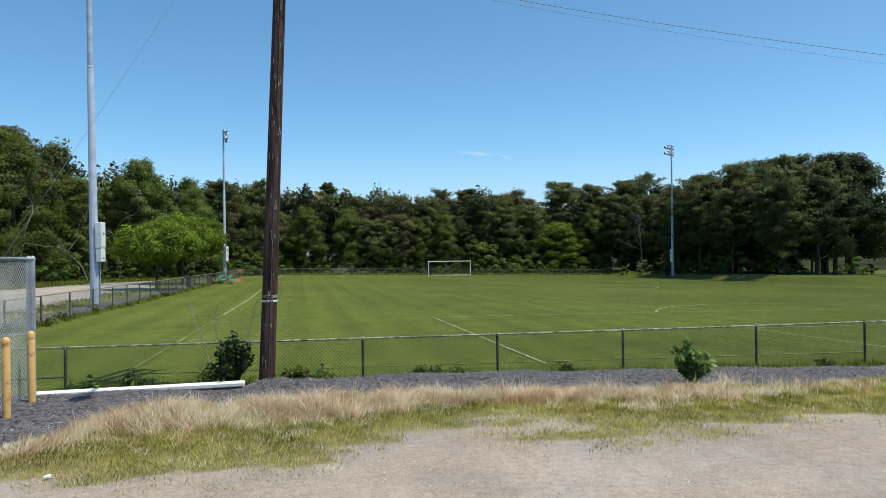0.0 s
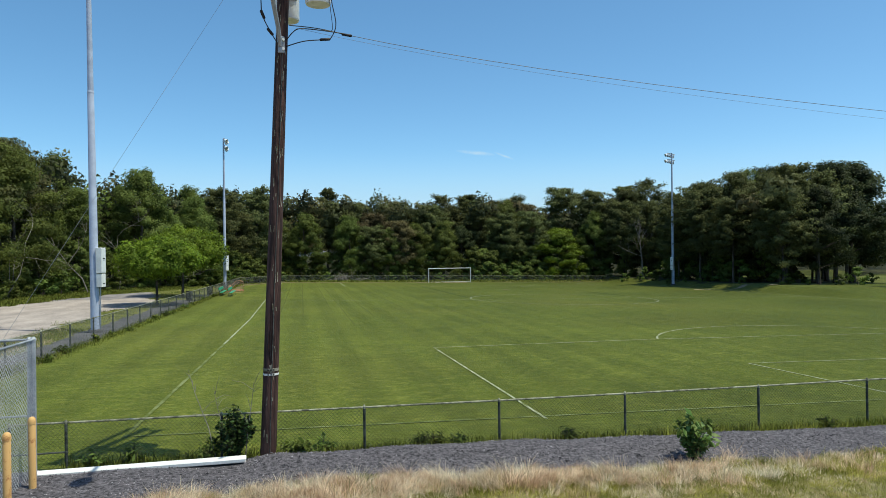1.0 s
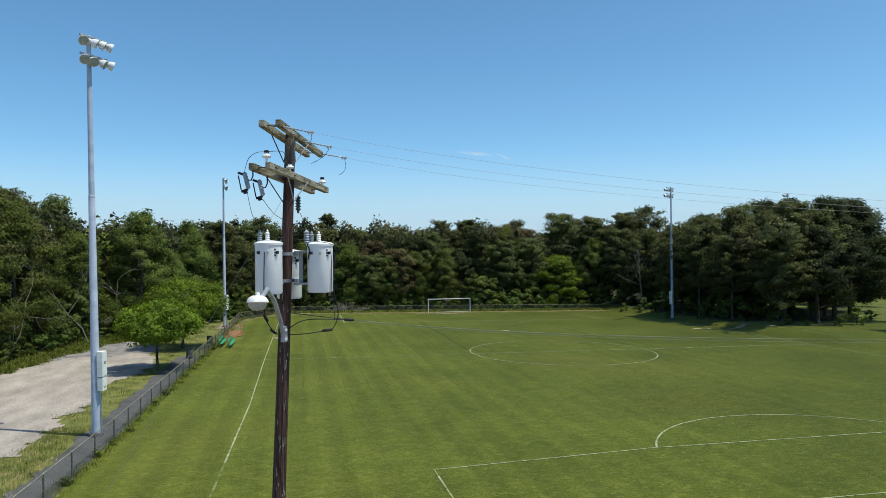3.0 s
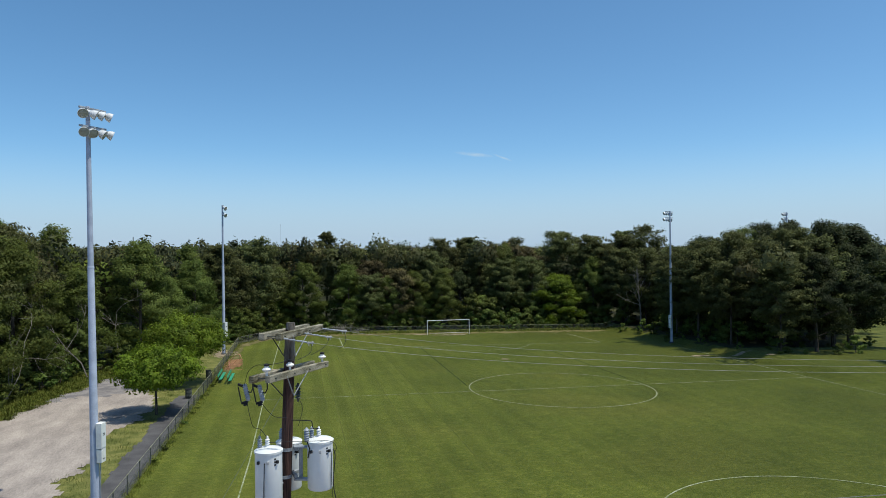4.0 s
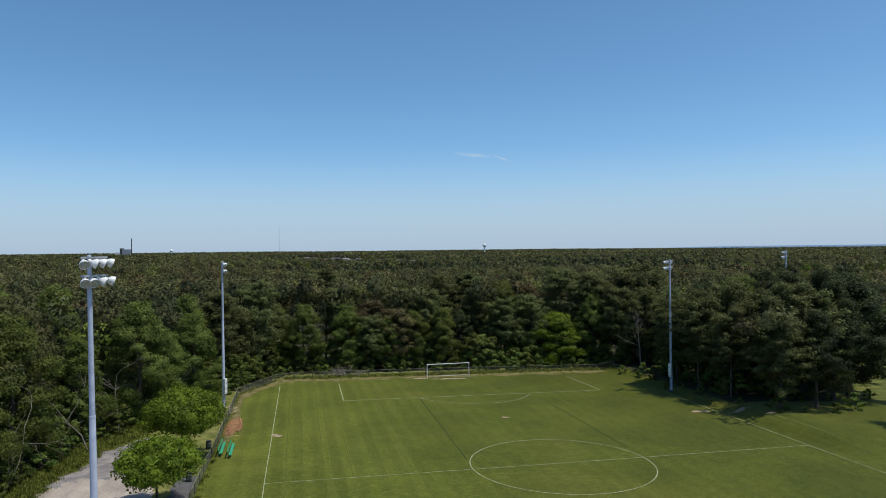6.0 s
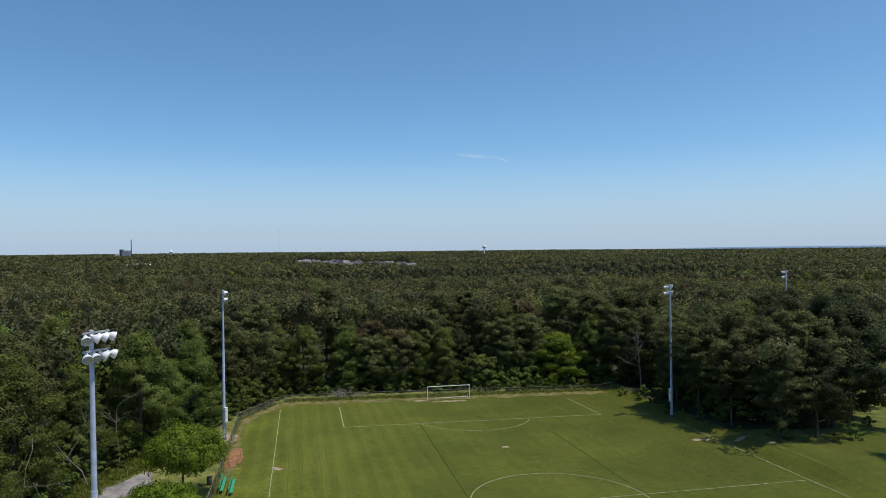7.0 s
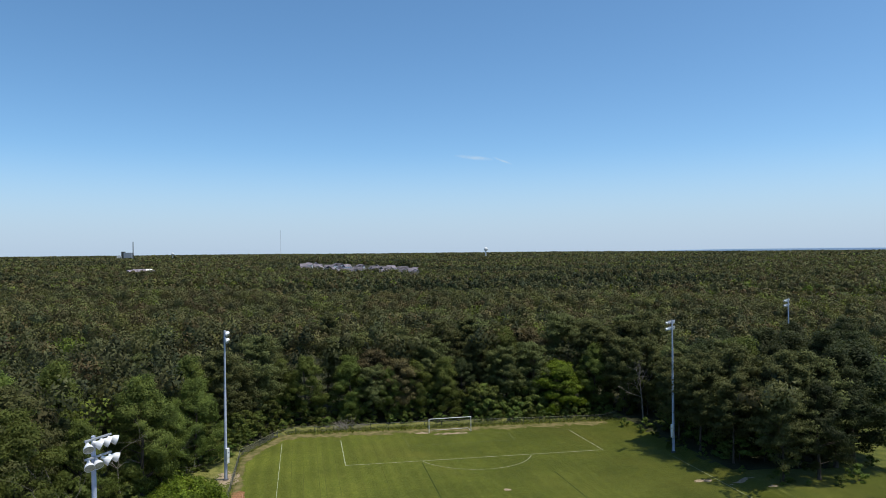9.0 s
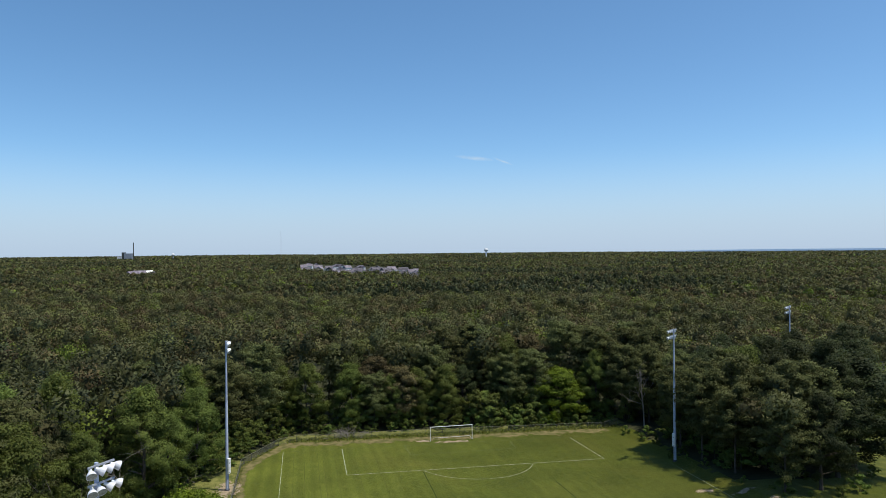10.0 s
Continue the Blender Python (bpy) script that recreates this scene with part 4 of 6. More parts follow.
def far_wood(name, near, far, spacing, leaves, size, seed, low=11.5, high=15.5, inside=True, climb=0.0, reach=2.6):
    """Crowns from near to far metres off, as one mesh for each kind; reach is the usual half width of a crown."""
    gen = np.random.default_rng(seed)
    half = radians(37.5)
    count = int((far ** 2 - near ** 2) * half / spacing ** 2)
    r = np.sqrt(gen.uniform(near ** 2, far ** 2, count))
    a = radians(12.0) + gen.uniform(-half, half, count)
    x, y = r * np.sin(a), r * np.cos(a)
    if inside:
        ok = np.array([wooded(p, q) and not crowded(p, q, 2.4) for p, q in zip(x, y)])
        x, y = x[ok], y[ok]
    across = (x / y - SUBURB[0]) / SUBURB[1]
    clear = ~((np.abs(across) < 1) & (y > suburb_near(across)) & (y < suburb_far(across))) & ~((np.abs(x + 0.205 * y) < 17) & (y > 690) & (y < 880))
    x, y = x[clear], y[clear]
    k = len(x)
    hill = climb * np.clip((np.hypot(x, y) - near) / (far - near), 0, 1) * (1 - 0.9 * smooth(0.35, 0.75, x / y))
    swell = 1.0 * np.sin(x * 0.031 + 2 * np.sin(y * 0.017)) + 0.8 * np.sin(y * 0.05 + x * 0.023)
    belt = np.sin(x * 0.011 + 1.7 * np.sin(y * 0.008)) + 0.7 * np.sin(y * 0.018 + x * 0.004)
    mixed_in, conifers = np.array([0, 1, 3, 4, 0, 1])[gen.integers(0, 6, k)], np.array([2, 4, 2, 1])[gen.integers(0, 4, k)]
    pick = np.where(belt + gen.normal(0, 0.3, k) > (0.65 if near > 300 else 1.4), conifers, mixed_in)
    pick[(gen.uniform(0, 1, k) < np.where(belt < -1.0, 0.12, 0.03))] = 5
    wide, deep, point = CROWN_FORM[pick].T
    w = reach * gen.uniform(0.72, 1.3, k) * wide
    tall = w * deep * 0.95
    h = gen.uniform(low, high, k) + swell + hill + 1.2 * point
    for m, mat in enumerate(HAZED_FAR_MATS):
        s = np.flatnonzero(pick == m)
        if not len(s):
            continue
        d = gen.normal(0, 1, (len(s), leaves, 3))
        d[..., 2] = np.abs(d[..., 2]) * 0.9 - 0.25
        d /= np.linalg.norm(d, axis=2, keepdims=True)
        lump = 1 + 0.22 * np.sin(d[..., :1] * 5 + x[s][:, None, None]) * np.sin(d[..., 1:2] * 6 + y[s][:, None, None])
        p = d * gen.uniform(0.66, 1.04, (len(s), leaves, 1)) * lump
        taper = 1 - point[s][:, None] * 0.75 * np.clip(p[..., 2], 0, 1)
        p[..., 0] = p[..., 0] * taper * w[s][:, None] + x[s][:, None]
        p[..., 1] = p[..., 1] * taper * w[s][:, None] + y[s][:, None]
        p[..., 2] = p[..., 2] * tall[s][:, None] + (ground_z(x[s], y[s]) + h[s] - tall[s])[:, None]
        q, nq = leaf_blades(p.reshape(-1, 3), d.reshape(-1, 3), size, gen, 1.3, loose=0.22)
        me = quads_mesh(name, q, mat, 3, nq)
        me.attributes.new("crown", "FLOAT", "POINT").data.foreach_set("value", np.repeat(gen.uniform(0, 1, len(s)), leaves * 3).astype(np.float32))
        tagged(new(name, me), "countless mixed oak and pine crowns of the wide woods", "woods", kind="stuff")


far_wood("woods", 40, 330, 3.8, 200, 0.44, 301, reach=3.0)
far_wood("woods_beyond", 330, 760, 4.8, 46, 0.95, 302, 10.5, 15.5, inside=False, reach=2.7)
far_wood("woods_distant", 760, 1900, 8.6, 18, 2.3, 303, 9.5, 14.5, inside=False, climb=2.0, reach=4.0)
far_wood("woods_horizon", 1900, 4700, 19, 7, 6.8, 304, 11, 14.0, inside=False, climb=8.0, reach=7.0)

# ---- floodlight poles ----
AIMS = ((-0.6, 1.0, 1.2, 1.4), (-0.65, -0.35, 0.7, 1.4))     # how far each floodlight of the two bars turns along its bar


def light_pole(x, y, top, face, bars, box_side, label, shift=0.0, lean=0.0):
    """A tapered steel pole with two crossbars of bell floodlights; face is the compass turn of the bars, box_side the turn of its enclosure."""
    z = gz(x, y)
    thing = empty("light_pole", x, y, z - 0.1, label, "light pole", "floodlight poles")
    thing.matrix_basis = pose(x, y, z - 0.1, 0, -lean, 0)
    h = top - z
    part("foundation", lathe(bmesh.new(), [(0.36, 0), (0.36, 0.28), (0.33, 0.32)], 16), ASPHALT, thing, "round concrete footing", True)
    part("lower_shaft", lathe(bmesh.new(), [(0.225, 0.1), (0.158, h * 0.60), (0.152, h * 0.60 + 0.02)], 16), LIGHT_POLE, thing, soft=True)
    part("upper_shaft", lathe(bmesh.new(), [(0.148, h * 0.58), (0.105, h - 0.1), (0.10, h), (0.03, h + 0.03)], 16), LIGHT_POLE, thing, soft=True)
    part("joint_band", lathe(bmesh.new(), [(0.157, h * 0.597), (0.162, h * 0.598), (0.162, h * 0.603), (0.150, h * 0.604)], 16), LIGHT_POLE, thing, soft=True)
    a = radians(face)
    along, out = Vector((math.cos(a), math.sin(a), 0)), Vector((math.sin(a), -math.cos(a), 0))
    for k, drop in enumerate((0.12, 1.05)):
        c = Vector((0, 0, h - drop)) + along * shift
        part("crossbar", block(bmesh.new(), (bars * 1.12, 0.10, 0.10), Matrix.Translation(c + out * 0.13) @ pose(0, 0, 0, 0, 0, face), 0.01), GALV, thing)
        for i in range(4):
            s = -0.5 + i / 3 + (0.04 if k else 0)
            at = c + along * s * bars * 0.96 + out * 0.20 + Vector((0, 0, -0.20))
            aimed = (out + along * AIMS[k][i] + Vector((0, 0, -0.75))).normalized()
            turn = Matrix.Translation(at) @ aimed.to_track_quat("Z", "Y").to_matrix().to_4x4()
            lamp = part("floodlight", lathe(bmesh.new(), [(0.05, -0.17), (0.085, -0.15), (0.095, -0.02), (0.14, 0.05), (0.20, 0.13), (0.238, 0.24), (0.252, 0.33), (0.262, 0.34), (0.248, 0.345), (0.20, 0.22), (0.08, 0.10)], 16, turn), REFLECTOR, thing, "white bell-shaped floodlight", True)
            part("lens", lathe(bmesh.new(), [(0.245, 0.33), (0.12, 0.35), (0.02, 0.355)], 16, turn), LENS, lamp, "dull glass lens", True)
            bar("bracket", [at - aimed * 0.1, c + along * s * bars * 0.96 + out * 0.13 + Vector((0, 0, -0.03))], 0.025, GALV, thing, sides=6)
    b = radians(box_side)
    d = Vector((math.cos(b), math.sin(b), 0))
    m = Matrix.Translation(d * 0.34) @ pose(0, 0, 3.5, 0, 0, box_side)
    case = box("enclosure", (0.30, 0.46, 1.30), m @ pose(0, 0, 0.32), WHITE, thing, "pale grey electrical enclosure", 0.015)
    box("enclosure_door", (0.012, 0.40, 1.18), m @ pose(0.157, 0, 0.32), TANK, case, "", 0.004)
    low = box("ballast_box", (0.28, 0.44, 0.68), m @ pose(0, 0, -0.70), WHITE, thing, "pale grey lower enclosure", 0.015)
    for dz, w, t in ((0.42, 0.2, 0.05), (0.34, 0.16, 0.03), (-0.86, 0.22, 0.04)):
        box("label_bar", (0.004, w, t), m @ pose(0.166 if dz > 0 else 0.143, 0, dz), RUBBER, case if dz > 0 else low, "unreadable dark label bar")
    for dz in (-0.8, 0.7):
        box("strap", (0.22, 0.30, 0.05), Matrix.Translation(d * 0.14) @ pose(0, 0, 3.5 + dz, 0, 0, box_side), GALV, thing)
    bar("conduit", [d * 0.30 + Vector((0, 0, 2.5)), d * 0.27 + Vector((0, 0, 0.9)), d * 0.27 + Vector((0, 0, 0.0))], 0.03, GALV, thing)
    return thing


light_pole(-10.15, 38.1, 20.55, 56, 1.45, -12, "tall blue-grey steel floodlight pole beside the path", 0.18, 0.5)
light_pole(-9.6, 96.6, 19.4, 93, 1.8, -40, "tall grey steel floodlight pole inside the bend of the fence")
light_pole(56.95, 97.2, 18.7, 215, 2.3, 215, "tall grey steel floodlight pole before the dark grove")
light_pole(94.7, 118.5, 19.7, 215, 2.3, 215, "far floodlight pole standing out of the treetops")

# ---- utility pole ----
BX, BY = -0.57, 12.90
LEAN = 0.0415                       # sideways lean, metres a metre


def on_pole(z, dx=0.0, dy=0.0):
    return Vector((BX + LEAN * (z - 0.3) + dx, BY + 0.022 * (z - 0.3) + dy, z))


up = empty("utility_pole", 0, 0, 0, "dark creosoted wooden utility pole with two pairs of crossarms", "utility pole")
bm = bmesh.new()
zs = [0.0, 0.4, 1.2, 2.5, 4, 5.5, 7, 8.5, 10, 11.4, 11.56]
tube(bm, [on_pole(z) for z in zs], [0.145 - 0.0044 * z for z in zs[:-1]] + [0.075], 18)
for v in bm.verts:
    n = noise.noise(v.co * 3.1) * 0.008
    v.co.x, v.co.y = v.co.x + n, v.co.y - n
shaft = part("shaft", bm, POLE_WOOD, up, "dark red-brown creosoted pole with drying cracks", True)
part("weathered_top", tube(bmesh.new(), [on_pole(z) for z in (10.86, 11.1, 11.35, 11.565)], [0.0995, 0.0985, 0.0975, 0.079], 18), POLE_TOP, up, "grey sun-bleached top of the pole", True)
gen = np.random.default_rng(3)
for i in range(7):
    z0, a, long = gen.uniform(0.6, 9.5), gen.uniform(-2.4, -0.5), gen.uniform(0.5, 1.3)
    r0 = 0.1432 - 0.0044 * (z0 + long / 2)
    box("crack", (0.010, 0.007, long), Matrix.Translation(on_pole(z0 + long / 2, r0 * math.cos(a), r0 * math.sin(a))) @ pose(0, 0, 0, 0, math.degrees(LEAN), math.degrees(a)), RUBBER, shaft, "dark drying crack")
for i in range(44):
    z0, a = gen.uniform(0.6, 8.4), gen.uniform(-2.3, -0.7)
    r0 = 0.1455 - 0.0044 * z0
    box("scuff", (0.004, gen.uniform(0.006, 0.024), gen.uniform(0.03, 0.22)), Matrix.Translation(on_pole(z0, r0 * math.cos(a), r0 * math.sin(a))) @ pose(0, 0, 0, gen.uniform(-12, 12), math.degrees(LEAN), math.degrees(a)), ARM_WOOD, shaft, "pale splintered scuff")
for z, t in ((1.83, 0.05), (1.745, 0.035)):
    tag = part("pole_tag", lathe(bmesh.new(), [(0.137, -t / 2), (0.1405, -t / 2), (0.1405, t / 2), (0.137, t / 2)], 18, Matrix.Translation(on_pole(z))), WHITE if z < 1.8 else ARM_WOOD, up, "pale band of pole tags")
    for k in range(3):
        a = -1.9 + k * 0.35
        box("tag_bar", (0.03, 0.003, t * 0.45), Matrix.Translation(on_pole(z, 0.142 * math.cos(a), 0.142 * math.sin(a))) @ pose(0, 0, 0, 0, 0, math.degrees(a) + 90), RUBBER, tag)
# the crossarms: near end and far end of each timber
ARMS = (((-0.62, 11.98, 11.45), (0.19, 14.75, 11.31)), ((-0.34, 11.90, 11.45), (0.47, 14.66, 11.30)),
        ((-0.80, 12.05, 10.72), (0.29, 14.71, 10.53)), ((-0.52, 11.94, 10.73), (0.57, 14.54, 10.54)))
for k, (a, b) in enumerate(ARMS):
    a, b = Vector(a) + Vector((0.04, 0, 0)), Vector(b) + Vector((0.04, 0, 0))
    along = (b - a).normalized()
    side = Vector((along.y, -along.x, 0)).normalized() * (1 if k % 2 else -1)
    turn = Matrix.Translation((a + b) / 2) @ along.to_track_quat("X", "Z").to_matrix().to_4x4()
    arm = box("crossarm", ((b - a).length, 0.098, 0.122), turn, ARM_WOOD, up, "weathered grey-brown timber crossarm", 0.008)
    for t in (0.07, 0.36, 0.62, 0.93):
        c = a.lerp(b, t)
        bar("bolt", [c - side * 0.062, c + side * 0.075], 0.012, OLD_STEEL, arm, sides=6)
    waist = on_pole(a.lerp(b, 0.35).z - 0.46)
    for t in (0.24, 0.58):
        bar("brace", [a.lerp(b, t) + side * 0.058 + Vector((0, 0, -0.03)), waist + side * 0.11], 0.011, GALV if k % 2 else OLD_STEEL, up, sides=5)
    if k % 2:
        o, p = (Vector(v) + Vector((0.04, 0, 0)) for v in ARMS[k - 1])
        for t in (0.055, 0.93):
            bar("spacer_bolt", [o.lerp(p, t), a.lerp(b, t)], 0.011, OLD_STEEL, up, sides=6)
INSULATOR = [(0.02, 0), (0.022, 0.08), (0.065, 0.09), (0.078, 0.115), (0.058, 0.14), (0.035, 0.145), (0.04, 0.165), (0.022, 0.185)]
for at in ((-0.50, 12.00, 10.78), (-0.12, 12.88, 10.70), (0.52, 14.43, 10.59)):
    at = Vector(at)
    part("pin_insulator", lathe(bmesh.new(), INSULATOR, 14, Matrix.Translation(at)), PORCELAIN, up, "white porcelain pin insulator", True)
    part("insulator_cap", lathe(bmesh.new(), [(0.028, 0.17), (0.045, 0.175), (0.045, 0.205), (0.02, 0.215)], 10, Matrix.Translation(at)), RUBBER, up, "black cap")


def cable(name, points, r, mat, label, category="cable", sag=0.0, k=10):
    """A hanging cable through the points, smoothed, each span sagging."""
    pts = [Vector(p) for p in points]
    out = []
    for i in range(len(pts) - 1):
        p0, p1, p2, p3 = pts[max(i - 1, 0)], pts[i], pts[i + 1], pts[min(i + 2, len(pts) - 1)]
        for j in range(k):
            t = j / k
            q = 0.5 * (2 * p1 + (p2 - p0) * t + (2 * p0 - 5 * p1 + 4 * p2 - p3) * t * t + (3 * p1 - p0 - 3 * p2 + p3) * t ** 3)
            out.append(q - Vector((0, 0, 4 * sag * t * (1 - t))))
    out.append(pts[-1])
    ob = part(name, tube(bmesh.new(), out, r, 6), mat, None, "", True)
    return tagged(ob, label, category)


# the three line wires with their dead-end insulators
for i, (a, e) in enumerate((((-0.29, 12.04, 11.42), (0.24, 12.00, 11.32)), ((0.08, 13.22, 11.36), (0.61, 13.20, 11.26)), ((0.46, 14.44, 11.30), (0.98, 14.45, 11.22)))):
    a, e = Vector(a), Vector(e)
    east = (e - a).normalized()
    bar("eye_bolt", [a - Vector((0.12, 0, 0)), a + east * 0.10], 0.012, OLD_STEEL, up, sides=6)
    part("strain_insulator", lathe(bmesh.new(), [(0.010, 0.07), (0.018, 0.09)] + [(0.009 + 0.009 * (j % 2), 0.11 + 0.03 * j) for j in range(11)] + [(0.016, 0.46), (0.01, 0.48)], 10,
         Matrix.Translation(a) @ east.to_track_quat("Z", "Y").to_matrix().to_4x4()), GREY_PORCELAIN, up, "slim grey polymer strain insulator", True)
    clamp = part("clamp", block(bmesh.new(), (0.12, 0.03, 0.035), Matrix.Translation(e), 0.008), WIRE, up, "bright metal wire clamp")
    for dx in (-0.03, 0.03):
        bar("clamp_bolt", [e + Vector((dx, -0.01, -0.05)), e + Vector((dx, 0.01, 0.03))], 0.008, WIRE, clamp, sides=6)
    cable("power_line", [e + east * 0.05, (62, e.y + (13.6 - e.y) * 0.7, 10.6)], 0.0025, WIRE, "bare aluminium power line strung from the crossarm", "power line", 1.35, 40)
    loop = ([(0.02, 0, -0.10), (-0.04, 0, -0.20), (-0.22, 0.03, -0.29)], [(-0.03, 0, -0.10), (-0.14, 0, -0.22), (-0.34, 0.03, -0.33)], [(0.03, 0, -0.18), (-0.02, 0, -0.30), (-0.12, 0, -0.37)])[i]
    cable("jumper_wire", [e] + [e + Vector(p) for p in loop], 0.005, OLD_STEEL, "thin looping jumper wire at the crossarm", "cable")


# ---- transformers ----
def transformer(x, y, z, h, towards, label):
    thing = empty("transformer", x, y, z, label, "transformer", "pole transformers")
    r = 0.235
    part("tank", lathe(bmesh.new(), [(r * 0.93, 0.0), (r * 0.96, 0.012), (r, 0.03), (r, h), (r * 1.02, h + 0.005)], 32), TANK, thing, "pale grey enamelled steel tank", True)
    part("lid", lathe(bmesh.new(), [(r * 1.06, h), (r * 1.07, h + 0.035), (r * 0.9, h + 0.06), (r * 0.3, h + 0.085), (0.02, h + 0.09)], 32), TANK, thing, "domed lid with a rolled rim", True)
    for dx, dy in ((-0.02, 0.03), (-0.15, 0.06)):
        prof = [(0.045, 0)] + [(0.030 + 0.016 * (j % 2), 0.015 + 0.019 * j) for j in range(8)] + [(0.018, 0.17), (0.024, 0.19), (0.010, 0.215)]
        part("bushing", lathe(bmesh.new(), prof, 12, pose(dx, dy, h + 0.06)), PORCELAIN if dx > -0.1 else GREY_PORCELAIN, thing, "ribbed porcelain bushing", True)
    d = Vector((towards[0] - x, towards[1] - y, 0)).normalized()
    side = math.degrees(math.atan2(d.y, d.x))
    for dz in (0.16, h - 0.10):
        box("hanger", (0.30, 0.12, 0.035), Matrix.Translation(d * (r + 0.10)) @ pose(0, 0, dz, 0, 0, side), GALV, thing, "galvanised hanger bracket", 0.006)
    for k, a in enumerate((-2.3, -1.6, -0.9)):
        box("terminal", (0.05, 0.035, 0.05), pose(r * 1.05 * math.cos(a), r * 1.05 * math.sin(a), h - 0.13, 0, 0, math.degrees(a)), RUBBER if k != 1 else GALV, thing)
    for j in range(3):
        a = -1.05
        box("rating_mark", (0.004, 0.03, 0.03), pose(r * 1.004 * math.cos(a), r * 1.004 * math.sin(a), h - 0.08 - 0.05 * j, 0, 0, math.degrees(a)), RUBBER, thing, "dark unreadable mark")
    return thing


P9 = on_pole(9.0)
transformer(-0.50, 12.40, 8.52, 0.86, (P9.x, P9.y), "pale grey pole transformer hung beside the utility pole")
transformer(0.41, 12.92, 8.50, 0.86, (P9.x, P9.y), "pale grey pole transformer hung on the field side")
transformer(-0.16, 13.50, 8.36, 0.86, (P9.x, P9.y), "pale grey pole transformer hung behind the utility pole")
for dz in (8.72, 9.22):
    rack = box("transformer_rack", (0.60, 0.06, 0.06), Matrix.Translation(on_pole(dz, 0.02, 0.06)) @ pose(0, 0, 0, 0, 0, 42), GALV, up, "galvanised transformer rack", 0.008)
    box("rack_wing", (0.06, 0.46, 0.06), Matrix.Translation(on_pole(dz, 0.14, 0.12)) @ pose(0, 0, 0, 0, 0, 12), GALV, rack, "", 0.008)
    part("pole_band", lathe(bmesh.new(), [(0.108, -0.03), (0.116, -0.03), (0.116, 0.03), (0.108, 0.03)], 18, Matrix.Translation(on_pole(dz))), GALV, up)
box("rack_post", (0.07, 0.07, 0.62), Matrix.Translation(on_pole(8.97, 0.27, 0.02)), GALV, up, "", 0.006)

# lightning arresters and fuse cutouts
for x, y, z in ((0.165, 12.82, 9.40),):
    ar = empty("lightning_arrester", x, y, z, "ribbed grey lightning arrester beside a transformer", "arrester", "arresters")
    part("housing", lathe(bmesh.new(), [(0.03, 0)] + [(0.036 + 0.018 * (j % 2), 0.015 + 0.022 * j) for j in range(10)] + [(0.03, 0.235), (0.012, 0.26)], 12), GREY_PORCELAIN, ar, "", True)
    bar("lead", [(0, 0, 0.02), (0.05, -0.05, -0.12), (0.02, -0.02, -0.3)], 0.012, RUBBER, ar, sides=5)
for c in ((-0.875, 12.18, 10.49), (-0.65, 12.52, 10.40)):
    cut = empty("fuse_cutout", *c, "grey porcelain fuse cutout hung under the crossarm", "fuse cutout", "fuse cutouts", -20)
    cut.scale = (0.74, 0.74, 0.74)
    part("insulator", lathe(bmesh.new(), [(0.03, -0.20)] + [(0.046 + 0.012 * (j % 2), -0.18 + 0.030 * j) for j in range(12)] + [(0.03, 0.20)], 12, pose(0.04, 0, 0, 0, -14, 0)), GREY_PORCELAIN, cut, "", True)
    bar("mount", [(0.05, 0, 0.02), (0.15, 0, 0.0), (0.19, 0.02, 0.10), (0.19, 0.02, 0.28)], 0.016, RUBBER, cut, sides=6)
    bar("fuse_tube", [(-0.15, -0.02, 0.12), (-0.08, -0.02, -0.22)], 0.015, RUBBER, cut, sides=8)
    for dz, dx in ((0.16, -0.08), (-0.23, 0.0)):
        box("contact", (0.17, 0.05, 0.055), pose(dx, -0.01, dz, 0, 20 if dz > 0 else -18, 0), RUBBER, cut, "", 0.008)
    box("hinge", (0.10, 0.08, 0.05), pose(0.02, -0.01, -0.28, 0, -18, 20), RUBBER, cut, "dark hinge contact", 0.01)
green = part("suspension_insulator", lathe(bmesh.new(), [(0.02, 0)] + [(0.03 + 0.035 * (j % 2), -0.04 - 0.03 * j) for j in range(11)] + [(0.02, -0.4)], 12, Matrix.Translation((0.02, 13.5, 10.36)) @ Matrix.Scale(0.9, 4)), OLD_STEEL, up, "dark ribbed insulator", True)

# street lamp
lamp = empty("street_lamp", 0, 0, 0, "white cobra-head street lamp on a curved arm", "street lamp")
b0 = on_pole(7.72, -0.02, -0.135)
head = Vector((-0.60, 10.62, 8.50))
bar("arm", [b0, b0 + Vector((-0.03, -0.25, 0.28)), b0 + Vector((-0.12, -0.75, 0.68)), b0 + Vector((-0.22, -1.3, 0.92)), head + Vector((0.03, 0.30, 0.03))], 0.040, GALV, lamp, "curved galvanised arm", 10)
turn = Matrix.Translation(head) @ pose(0, 0, 0, -6, 0, -8) @ Matrix.Scale(0.84, 4)
part("housing", lathe(bmesh.new(), [(0.02, 0.115), (0.09, 0.11), (0.15, 0.08), (0.185, 0.03), (0.19, 0.0), (0.17, -0.01)][::-1], 22, turn @ Matrix.Diagonal((1.0, 1.55, 1.1, 1))), WHITE, lamp, "white domed housing", True)
part("globe", lathe(bmesh.new(), [(0.02, -0.15), (0.09, -0.14), (0.14, -0.10), (0.168, -0.035), (0.172, -0.005)], 22, turn @ Matrix.Diagonal((1.0, 1.3, 1.0, 1))), LENS, lamp, "clear prismatic lens bowl", True)
part("photocell", lathe(bmesh.new(), [(0.04, 0.11), (0.04, 0.17), (0.03, 0.18)], 12, turn), WHITE, lamp, "", True)
box("bracket", (0.12, 0.05, 0.30), Matrix.Translation(b0 + Vector((0.02, 0.02, 0.02))), GALV, lamp, "pole bracket", 0.01)
